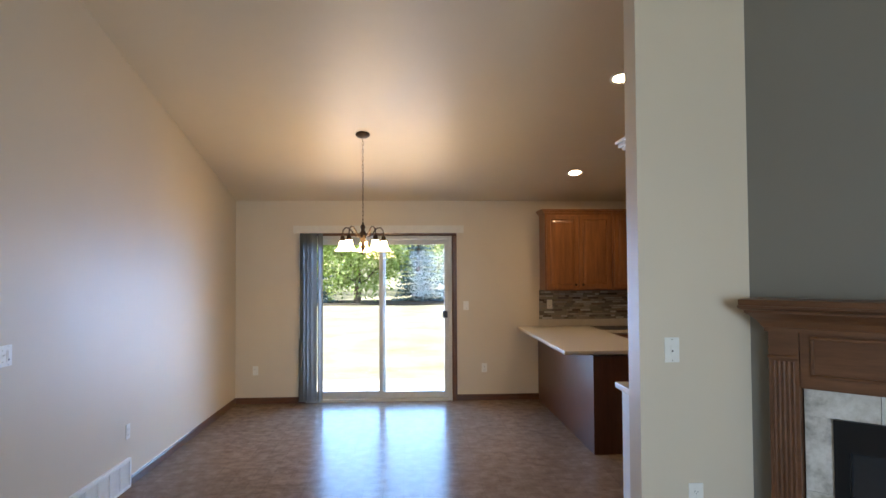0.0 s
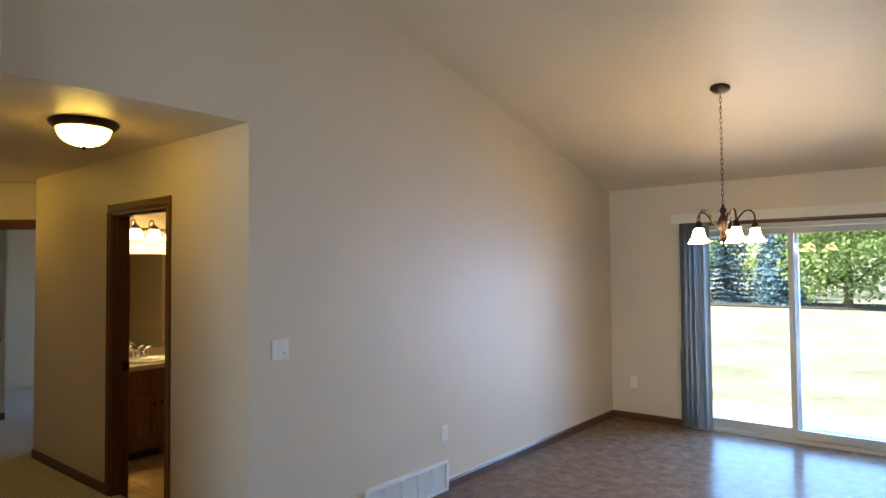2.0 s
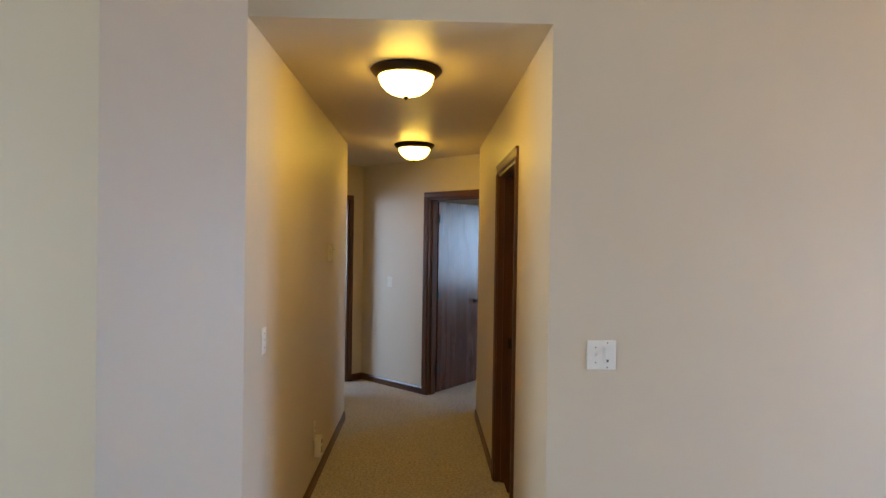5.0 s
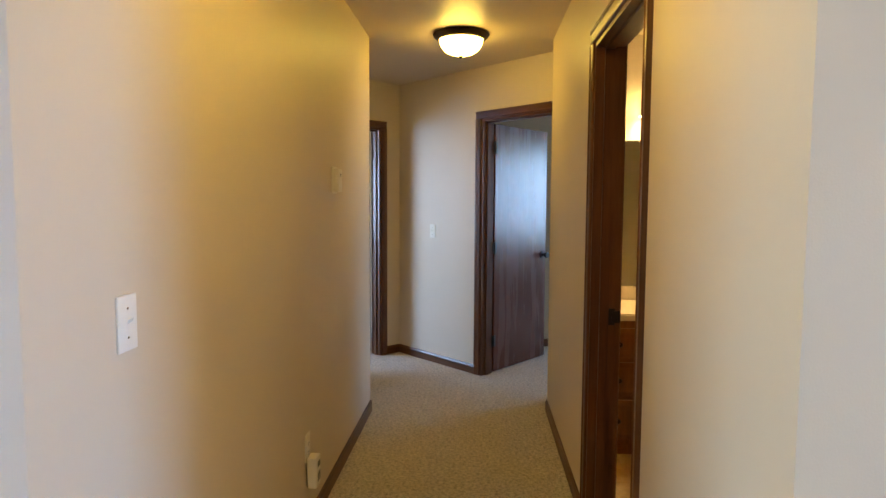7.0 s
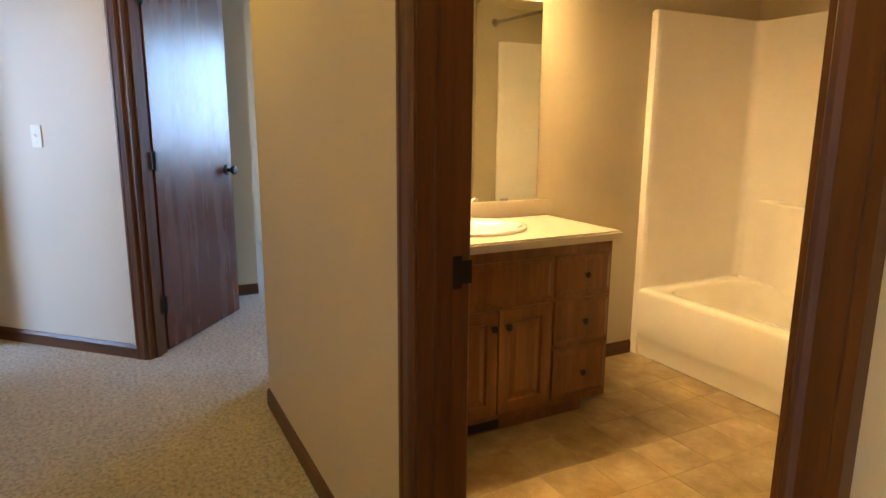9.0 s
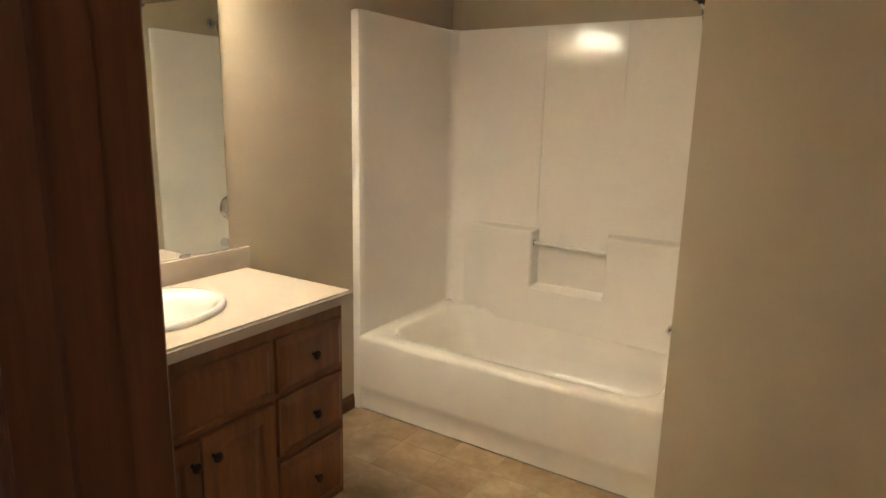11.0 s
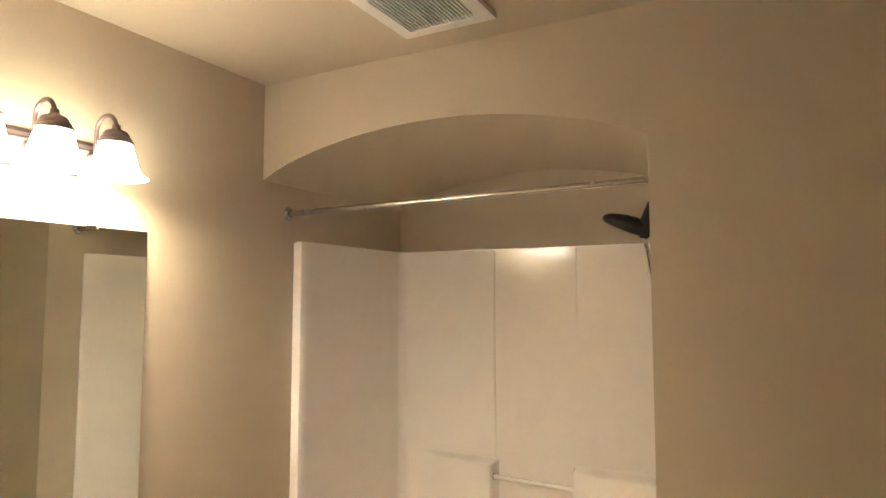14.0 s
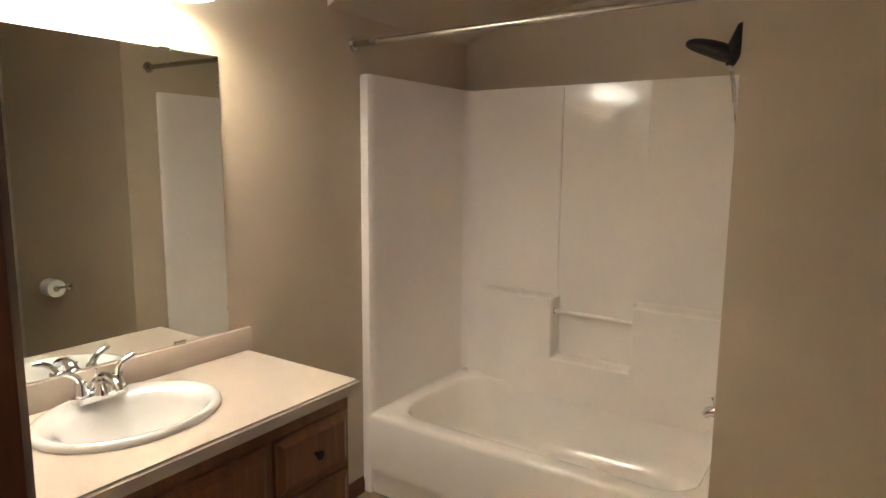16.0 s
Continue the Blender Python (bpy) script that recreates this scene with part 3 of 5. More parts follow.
# ---------------- small wall fittings ----------------
def wall_plate(kinds, m, label, mat=None, group=""):
    """A wall plate of one or more gangs; local x along the wall, front towards -y, its middle at the origin."""
    mat = mat or WHITEP
    w = 0.070 + 0.046 * (len(kinds) - 1)
    t = thing("light_switch" if "toggle" in kinds or "rocker" in kinds else "wall_outlet" if "duplex" in kinds else "wall_plate", label, "switch" if "duplex" not in kinds else "outlet", m, group)
    part("plate", boxes((-w / 2, w / 2, -0.006, 0, -0.0575, 0.0575), bevel=0.0035, seg=2), mat, t)
    for i, k in enumerate(kinds):
        x = (i - (len(kinds) - 1) / 2) * 0.046
        if k == "toggle":
            part("toggle_slot", boxes((x - 0.005, x + 0.005, -0.0072, -0.006, -0.012, 0.012)), mat, t)
            bm = bmesh.new()
            prism(bm, [(-0.0065, -0.004), (-0.019, 0.007), (-0.0205, 0.013), (-0.0065, 0.006)], "x", x - 0.0035, x + 0.0035)
            part("toggle", bm, mat, t)
        elif k == "rocker":
            part("rocker", boxes((x - 0.0085, x + 0.0085, -0.0095, -0.006, -0.02, 0.02), bevel=0.0015), mat, t)
            part("indicator", boxes((x - 0.004, x + 0.004, -0.0105, -0.0095, -0.009, 0.0)), GREYLINE, t)
        elif k == "dimmer":
            part("dimmer_body", boxes((x - 0.0165, x + 0.0165, -0.009, -0.006, -0.033, 0.033), bevel=0.001), mat, t)
            part("paddle", boxes((x - 0.009, x + 0.009, -0.0125, -0.009, -0.012, 0.026), bevel=0.001), mat, t)
            part("slider_slot", boxes((x - 0.004, x + 0.004, -0.010, -0.009, -0.027, -0.017)), GREYLINE, t)
        elif k == "duplex":
            for z in (-0.0195, 0.0195):
                bm = bmesh.new()
                lathe(bm, [(0, 0.008), (0.0165, 0.008), (0.0168, 0.006), (0.0168, 0.0)], 20, (x, 0, z), pose(0, 0, 0, 90))
                part("receptacle", bm, mat, t)
                part("slots", boxes((x - 0.008, x - 0.006, -0.0088, -0.008, z - 0.004, z + 0.005), (x + 0.006, x + 0.008, -0.0088, -0.008, z - 0.003, z + 0.004), (x - 0.002, x + 0.002, -0.0088, -0.008, z - 0.011, z - 0.007)), GREYLINE, t)
        for z in ((-0.03, 0.03) if k == "toggle" else (-0.048, 0.048) if k in ("dimmer", "rocker") else (0,)):
            bm = bmesh.new()
            lathe(bm, [(0, 0.0075), (0.002, 0.0073), (0.003, 0.006)], 8, (x, 0, z), pose(0, 0, 0, 90))
            part("screw", bm, STEEL if k != "duplex" else mat, t)
    return t


wall_plate(("toggle", "dimmer"), pose(0, 0.21, 1.152, 0, 0, 90), "white two-gang plate with toggle and dimmer on beige wall")
wall_plate(("duplex",), pose(0, 1.712, 0.366, 0, 0, 90), "white duplex wall outlet above the floor register")
wall_plate(("duplex",), pose(0.25, N, 0.345), "white duplex wall outlet low on the slider wall")
wall_plate(("duplex",), pose(3.135, N, 0.345), "white duplex wall outlet between slider and peninsula")
wall_plate(("toggle",), pose(2.905, N, 1.14), "white toggle light switch beside the sliding door")
wall_plate(("rocker",), pose(3.388, CY, 1.228), "white light switch on the tall wall end")
wall_plate(("duplex",), pose(3.49, CY, 0.56), "white duplex wall outlet on the tall wall end")
wall_plate(("toggle",), pose(-0.288, HS, 1.148, 0, 0, 180), "white toggle light switch at the hall's entrance")
p = FC + RA * 0.47
wall_plate(("toggle",), pose(p.x, p.y, 1.142, 0, 0, 45), "ivory toggle light switch on the diagonal wall", IVORY)
wall_plate(("duplex",), pose(-1.6, HS, 0.365, 0, 0, 180), "ivory duplex outlet low on the hall wall", IVORY)
wall_plate(("duplex",), pose(-4.2, 3.6, 0.34), "white duplex outlet on the bedroom wall")

t = thing("plug_in_detector", "white plug-in detector with dark vent slots in hall outlet", "detector", pose(-1.6, HS + 0.008, 0.265, 0, 0, 180))
part("body", boxes((-0.034, 0.034, -0.042, 0, -0.065, 0.065), bevel=0.008, seg=2), IVORY, t)
for k in range(5):
    part("vent_slot", boxes((-0.022, 0.022, -0.0432, -0.042, -0.038 + k * 0.008, -0.034 + k * 0.008)), GREYLINE, t)
part("display", boxes((-0.02, 0.02, -0.0435, -0.042, 0.02, 0.045), bevel=0.001), GREYLINE, t, "dark display")

t = thing("thermostat", "ivory wall thermostat on the beige hall wall", "thermostat", pose(-2.125, HS, 1.497, 0, 0, 180))
part("base_plate", boxes((-0.05, 0.05, -0.008, 0, -0.065, 0.065), bevel=0.003), IVORY, t)
part("cover", boxes((-0.043, 0.043, -0.034, -0.008, -0.058, 0.055), bevel=0.006, seg=2), IVORY, t)
part("scale_window", boxes((-0.028, 0.028, -0.0352, -0.034, 0.012, 0.036)), VALANCE, t, "cream scale window")
bm = bmesh.new()
prism(bm, [(-0.007, 0.03), (0.007, 0.03), (0.0, 0.018)], "y", -0.0372, -0.0352)
part("pointer", bm, GREYLINE, t)

# baseboard register on the west wall
t = thing("floor_register", "white enamelled metal baseboard register with louvred panels", "register", pose(0, 1.297, DZ, 0, 0, 90))
RW, RH, RD = 0.425, 0.232, 0.028
part("back_plate", boxes((-RW + 0.01, RW - 0.01, -0.008, -0.001, 0.012, RH - 0.01)), GREYLINE, t)
bm = bmesh.new()
box(bm, -RW, RW, -RD, 0, 0.004, 0.028, 0.003)
box(bm, -RW, RW, -RD, 0, RH - 0.024, RH, 0.003)
for x in (-RW, RW - 0.024):
    box(bm, x, x + 0.024, -RD, 0, 0.028, RH - 0.024)
part("frame", bm, WHITEMETAL, t)
for i in range(1, 5):
    x = -RW + 0.012 + i * (2 * RW - 0.024) / 5
    part("mullion", boxes((x - 0.006, x + 0.006, -RD + 0.002, -0.008, 0.028, RH - 0.024)), WHITEMETAL, t)
for k in range(19):
    z = 0.032 + k * (RH - 0.06) / 18
    bm = bmesh.new()
    prism(bm, [(-RD + 0.004, z - 0.002), (-RD + 0.005, z - 0.003), (-0.009, z + 0.004), (-0.010, z + 0.005)], "x", -RW + 0.024, RW - 0.024)
    part("louvre", bm, WHITEMETAL, t)
# thin white line along the top of the baseboard, from the register northwards
bm = tube(bmesh.new(), [(0.006, 1.74, DZ + 0.079), (0.006, 2.1, DZ + 0.0788), (0.006, 2.6, DZ + 0.0787), (0.006, 3.05, DZ + 0.0786)], 0.004, 6)
solid("cable", bm, WHITEP, "thin white line along the baseboard's top", "cable", 60)


# ---------------- sliding door and its blind ----------------
sd = tagged(thing("door_4", "off-white framed sliding glass patio door in dark casing", "door", pose(0, N, 0)), kind="structure")
FW = 0.045
for x0, x1 in ((SX0, SX0 + FW), (SX1 - FW, SX1)):
    part("frame_jamb", boxes((x0, x1, 0.01, 0.15, DZ, ST), bevel=0.003), VINYLFRAME, sd)
part("frame_head", boxes((SX0 + FW, SX1 - FW, 0.01, 0.15, ST - FW, ST)), VINYLFRAME, sd)
bm = boxes((SX0 + FW, SX1 - FW, -0.005, 0.16, DZ, DZ + 0.032))
box(bm, SX0 + FW, SX1 - FW, 0.055, 0.062, DZ + 0.032, DZ + 0.045)
box(bm, SX0 + FW, SX1 - FW, 0.105, 0.112, DZ + 0.032, DZ + 0.045)
part("threshold", bm, VINYLFRAME, sd)
MID = 1.845
GLASSES = []


def slider_panel(x0, x1, y, label):
    st, bot = 0.05, 0.07
    z0, z1 = DZ + 0.045, ST - FW - 0.004
    g = part("door_panel", boxes((x0, x0 + st, y, y + 0.036, z0, z1), (x1 - st, x1, y, y + 0.036, z0, z1), (x0 + st, x1 - st, y, y + 0.036, z0, z0 + bot), (x0 + st, x1 - st, y, y + 0.036, z1 - 0.06, z1)), VINYLFRAME, sd, label)
    p = part("pane", boxes((x0 + st, x1 - st, y + 0.015, y + 0.021, z0 + bot, z1 - 0.06)), GLASS, g, "clear glass pane")
    p.visible_shadow = False
    return g


slider_panel(SX0 + FW, MID + 0.03, 0.095, "fixed glass panel")
g = slider_panel(MID - 0.05, SX1 - FW, 0.04, "sliding glass panel")
bm = tube(bmesh.new(), [(MID - 0.022, 0.036, 0.93), (MID - 0.022, 0.004, 0.95), (MID - 0.022, -0.004, 1.0), (MID - 0.022, -0.004, 1.08), (MID - 0.022, 0.004, 1.13), (MID - 0.022, 0.036, 1.15)], 0.008, 8)
part("pull_handle", bm, VINYLFRAME, g, "curved off-white pull handle", 50)
part("latch", boxes((SX1 - FW - 0.075, SX1 - FW - 0.012, 0.005, 0.04, 0.985, 1.075), bevel=0.006, seg=2), BLACK, sd, "black latch block")
cw = 0.062
for x, w in ((SX0, -cw), (SX1, cw)):
    bm = bmesh.new()
    casing_side(bm, x, w, ST, 0, -1, DZ)
    part("casing", bm, TRIM, sd)
bm = bmesh.new()
casing_head(bm, SX0 - cw, SX1 + cw, ST, cw, 0, -1)
part("head_casing", bm, TRIMX, sd)

vb = thing("vertical_blind", "grey vertical blind drawn aside under a cream valance", "blind", pose(0, N, 0))
bm = boxes((0.735, 2.87, -0.115, -0.108, 2.065, 2.16), (0.735, 0.742, -0.108, -0.02, 2.065, 2.16), (2.863, 2.87, -0.108, -0.02, 2.065, 2.16), (0.742, 2.863, -0.108, -0.02, 2.154, 2.16))
part("valance", bm, VALANCE, vb, "cream valance board")
part("head_rail", boxes((0.76, 2.85, -0.085, -0.045, 2.11, 2.15), bevel=0.003), WHITEMETAL, vb, "white head rail")
part("rail_bracket", boxes((1.7, 1.74, -0.06, 0, 2.15, 2.156)), WHITEMETAL, vb)
for k in range(13):
    x = 0.825 + k * 0.0165 + (0.05 if k > 10 else 0)
    ang = 62 + 9 * math.sin(k * 2.3)
    bm = bmesh.new()
    pts = []
    for u in range(7):
        a = -0.0445 + 0.089 * u / 6
        pts.append((a, 0.006 * (1 - (a / 0.0445) ** 2)))
    prism(bm, pts + [(a, c - 0.0012) for a, c in reversed(pts)], "z", DZ + 0.028, 2.10)
    part("slat", bm, BLIND, vb, "", 30, pose(x, -0.065, 0, 0, 0, ang))
bm = tube(bmesh.new(), [(0.81, -0.1, 2.1), (0.812, -0.101, 1.4), (0.81, -0.1, 0.75)], 0.004, 6)
part("wand", bm, WHITEP, vb, "thin control wand")

# ---------------- chandelier ----------------
ch = thing("chandelier", "bronze five-arm chandelier with lit frosted bell shades", "chandelier", pose(1.727, 2.862, 0))
zc = roof_z(2.862)
tiltm = pose(0, 0, zc, math.degrees(math.atan(-0.242)))
bm = lathe(bmesh.new(), [(0, 0.0), (0.07, 0.0), (0.072, -0.008), (0.06, -0.022), (0.03, -0.032), (0.012, -0.036), (0, -0.036)], 28)
part("canopy", bm, BRONZE, ch, "", 40, tiltm)
CT, CB = 2.06, zc - 0.034
nl = 22
step = (CB - CT) / nl
for k in range(nl):
    bm = bmesh.new()
    pts = []
    for a in range(17):
        th = 2 * math.pi * a / 16
        pts.append((0.0075 * math.cos(th), 0, (step * 0.68) * math.sin(th)))
    tube(bm, pts, 0.0022, 6, False)
    part("chain_link", bm, BRONZE, ch, "", 60, pose(0, 0, CT + (k + 0.5) * step, 0, 0, 90 * (k % 2) + 10))
bm = lathe(bmesh.new(), [(0, 2.075), (0.008, 2.07), (0.01, 2.05), (0.022, 2.035), (0.026, 2.02), (0.016, 2.0), (0.02, 1.985), (0.034, 1.96), (0.036, 1.93), (0.026, 1.89), (0.018, 1.86), (0.028, 1.84), (0.03, 1.825), (0.016, 1.8), (0.008, 1.785), (0.012, 1.772), (0.008, 1.757), (0, 1.75)], 24)
part("column", bm, BRONZE, ch, "turned bronze column", 50)
for k in range(5):
    mm = pose(0, 0, 0, 0, 0, 72 * k + 20)
    bm = bmesh.new()
    pts = [(0.03, 0, 1.95), (0.06, 0, 1.93), (0.09, 0, 1.945), (0.115, 0, 1.985), (0.145, 0, 2.015), (0.18, 0, 2.02), (0.205, 0, 1.995), (0.212, 0, 1.955), (0.212, 0, 1.935)]
    tube(bm, pts, 0.0065, 8)
    arm = part("arm", bm, BRONZE, ch, "", 60, mm)
    bm = lathe(bmesh.new(), [(0, 1.94), (0.012, 1.94), (0.02, 1.93), (0.024, 1.905), (0.033, 1.895), (0.034, 1.888), (0, 1.888)], 20, (0.212, 0, 0))
    part("socket_cap", bm, BRONZE, arm, "", 40)
    bm = lathe(bmesh.new(), [(0.028, 1.889), (0.033, 1.87), (0.038, 1.845), (0.046, 1.82), (0.06, 1.80), (0.072, 1.79), (0.069, 1.789), (0.056, 1.81), (0.042, 1.825), (0.034, 1.85), (0.028, 1.875)], 24, (0.212, 0, 0))
    part("shade", bm, CHANDBELL, arm, "lit frosted glass bell shade", 60)


# ---------------- recessed lights of the kitchen ----------------
def recessed(x, y):
    m = pose(x, y, roof_z(y), math.degrees(math.atan(-0.242)))
    t = thing("recessed_light", "lit white recessed light in the sloping ceiling", "ceiling light", m, "kitchen recessed lights")
    part("trim_ring", lathe(bmesh.new(), [(0.062, -0.001), (0.095, -0.001), (0.097, -0.005), (0.09, -0.009), (0.07, -0.008), (0.062, -0.004)], 28), WHITEMETAL, t, "", 40)
    part("lamp", lathe(bmesh.new(), [(0, -0.012), (0.035, -0.010), (0.055, -0.005), (0.062, -0.002)], 24), CANLIGHT, t, "glowing lamp face", 60)


recessed(4.09, 3.8)
recessed(3.95, 1.8)


# ---------------- hall ceiling lamps ----------------
def hall_lamp(x, y):
    t = thing("ceiling_lamp", "lit alabaster dome lamp with bronze rim on hall ceiling", "ceiling lamp", pose(x, y, H), "hall ceiling lamps")
    part("rim", lathe(bmesh.new(), [(0, 0), (0.172, 0.0), (0.178, -0.008), (0.17, -0.02), (0.158, -0.032), (0.148, -0.04), (0.138, -0.04), (0.138, -0.03), (0, -0.03)], 40), BRONZE, t, "dark bronze rim", 40)
    part("dome", lathe(bmesh.new(), [(0.137, -0.036), (0.134, -0.055), (0.124, -0.08), (0.105, -0.102), (0.078, -0.12), (0.045, -0.131), (0.012, -0.135), (0, -0.135)], 40), DOME, t, "glowing alabaster glass dome", 60)
    part("finial", lathe(bmesh.new(), [(0, -0.133), (0.01, -0.134), (0.013, -0.14), (0.009, -0.147), (0.004, -0.152), (0, -0.154)], 16), BRONZE, t, "bronze finial", 50)


hall_lamp(-0.69, -0.592)
hall_lamp(-3.085, -0.59)


# ---------------- cabinets ----------------
def panel_door(name, w, h, mat, parent, m, knob=None, arch=False, flat=False, label=""):
    """A raised-panel front; local x 0..w, z 0..h, front towards -y, 19 mm thick."""
    fr = 0.055 if not flat else 0.028
    bm = bmesh.new()
    rows = [(0.0, 0.0), (0.0, -0.016), (0.003, -0.019), (fr - 0.006, -0.019), (fr, -0.009), (fr + 0.004, -0.0085), (fr + 0.03, -0.0175)] if not flat else [(0.0, 0.0), (0.0, -0.011), (0.004, -0.013), (0.008, -0.0125), (fr, -0.022)]
    loops = []
    for ins, y in rows:
        loops.append([bm.verts.new(c) for c in ((ins, y, ins), (w - ins, y, ins), (w - ins, y, h - ins), (ins, y, h - ins))])
    bm.faces.new(loops[0])
    for a, c in zip(loops, loops[1:]):
        for k in range(4):
            bm.faces.new((a[k], a[(k + 1) % 4], c[(k + 1) % 4], c[k]))
    bm.faces.new(loops[-1])
    d = part(name, bm, mat, parent, label, 0, m)
    if knob:
        bm = lathe(bmesh.new(), [(0, 0.0), (0.007, 0.0), (0.006, 0.012), (0.008, 0.016), (0.0145, 0.02), (0.0155, 0.024), (0.012, 0.029), (0, 0.031)], 16, (knob[0], -0.018, knob[1]), pose(0, 0, 0, 90))
        part("knob", bm, BRONZE, d, "dark bronze knob", 50)
    return d


def crown(bm, x0, x1, y0, y1, z, left=True):
    for k, (o, a, c) in enumerate(((0.012, 0.0, 0.02), (0.028, 0.02, 0.04), (0.045, 0.04, 0.058))):
        box(bm, x0 - o, x1, y0 - o, y1, z + a, z + c, 0.003)


def wall_cabinet(x0, w, doors, label):
    t = thing("wall_cabinet", label, "cabinet", pose(x0, N - 0.33, 1.335), "kitchen wall cabinets")
    part("body", boxes((0, w, 0, 0.33, 0, 0.95), bevel=0.001), OAK, t)
    bm = bmesh.new()
    crown(bm, 0, w, 0, 0.33, 0.95)
    part("crown_moulding", bm, OAKX, t)
    dw = (w - 0.03) / doors
    for k in range(doors):
        panel_door("door", dw - 0.008, 0.91, OAK, t, pose(0.015 + k * dw + 0.004, 0, 0.02), ((dw - 0.05) if k % 2 == 0 else 0.04, 0.05))


wall_cabinet(3.862, 0.848, 2, "brown oak wall cabinet with raised-panel doors and crown")
wall_cabinet(4.715, 0.85, 2, "brown oak wall cabinet with raised-panel doors over backsplash")

PX, PY = 3.832, 2.3
t = thing("peninsula_cabinet", "dark wooden peninsula cabinet with glossy back panel", "cabinet", pose(PX, PY, DZ))
part("back_panel", boxes((0, 0.019, 0, N - PY, 0, 0.88)), DARKPANEL, t, "dark glossy wood back panel")
part("end_panel", boxes((0.019, 0.6, 0, 0.019, 0.0, 0.88)), DARKPANEL, t, "dark wood end panel")
part("body", boxes((0.019, 0.6, 0.019, N - PY, 0.1, 0.88)), OAK, t)
part("toe_kick", boxes((0.019, 0.53, 0.019, N - PY, 0.0, 0.1)), BLACK, t)
wall_plate(("duplex",), pose(PX + 0.4, PY, 0.73, 0, 90, 0), "white outlet turned sideways on the peninsula's end panel")
t = thing("base_cabinet", "brown oak kitchen base cabinet along the slider wall", "cabinet", pose(4.425, N - 0.61, DZ))
part("body", boxes((0, 1.4, 0, 0.61, 0.1, 0.88)), OAK, t)
for k in range(3):
    panel_door("door", 0.44, 0.72, OAK, t, pose(0.02 + k * 0.46, 0, 0.13), (0.04, 0.67))
bm = boxes((3.565, 4.48, 2.27, N - 0.002, 0.832, 0.868), (4.48, 5.86, N - 0.64, N - 0.002, 0.832, 0.868), bevel=0.008, seg=2)
kt = thing("kitchen_worktop", "cream laminate worktop on peninsula with overhang", "worktop", None)
part("slab", bm, KCOUNTER, kt)
part("upstand", boxes((3.84, 5.86, N - 0.022, N - 0.002, 0.869, 0.955), bevel=0.003), KCOUNTER, kt)
ks = thing("kitchen_sink", "dark kitchen sink let into the cream worktop", "sink", pose(4.86, 4.36, 0.868))
bm = boxes((-0.38, 0.38, -0.25, -0.225, 0, 0.006), (-0.38, 0.38, 0.2, 0.225, 0, 0.006), (-0.38, -0.355, -0.225, 0.2, 0, 0.006), (0.355, 0.38, -0.225, 0.2, 0, 0.006))
part("rim", bm, STEEL, ks)
part("basin", boxes((-0.355, 0.355, -0.225, 0.2, 0.0005, 0.0015)), BLACK, ks)
# mosaic splashback
bs = thing("splashback", "mosaic splashback of brown and grey glass sticks", "splashback", pose(3.85, N - 0.001, 0.956))
part("grout", boxes((0, 2.0, -0.004, 0, 0, 0.378)), DININGGROUT, bs)
rng = random.Random(4)
bm = bmesh.new()
z = 0.003
while z < 0.35:
    x = 0.002 - rng.random() * 0.06
    while x < 1.99:
        w = rng.choice((0.05, 0.075, 0.1, 0.13))
        a, c = max(0.002, x), min(1.998, x + w)
        if c - a > 0.008:
            box(bm, a, c, -0.0075 - rng.random() * 0.002, -0.004, z, z + 0.0225)
        x += w + 0.003
    z += 0.0256
tagged(part("mosaic_sticks", bm, MOSAIC, bs), kind="stuff")
wall_plate(("duplex",), pose(3.985, N - 0.0105, 1.15), "ivory outlet on the mosaic splashback", IVORY)

# cabinets behind the wall end
t = thing("end_base_cabinet", "base cabinet with pale end panel under light worktop", "cabinet", pose(3.545, CY + 0.151, DZ))
part("end_panel", boxes((0, 0.018, 0, 1.0, 0, 0.882)), WHITEMETAL, t, "pale end panel")
part("body", boxes((0.018, 1.6, 0, 1.0, 0.0, 0.882)), OAK, t)
solid("end_worktop", boxes((3.51, 5.1, CY + 0.151, CY + 1.185, 0.833, 0.87), bevel=0.006, seg=2), KCOUNTER, "light laminate worktop behind the wall end", "worktop")
t = thing("tall_wall_cabinet", "deep wall cabinet with end panel paled for its sheen, white crown", "cabinet", pose(3.562, CY + 0.151, 1.36))
# sheen on this glossy end panel is put into its pale colour
part("end_panel", boxes((0, 0.018, 0, 0.92, 0, 1.0)), WHITEMETAL, t, "pale end panel")
part("body", boxes((0.018, 1.5, 0, 0.92, 0, 1.0)), OAK, t)
bm = bmesh.new()
for o, a, c in ((0.015, 0.0, 0.02), (0.035, 0.02, 0.045), (0.05, 0.045, 0.065)):
    box(bm, -o, 1.5, 0, 0.92 + o, 1.0 + a, 1.0 + c, 0.003)
part("crown_moulding", bm, WHITEMETAL, t, "pale stepped crown")

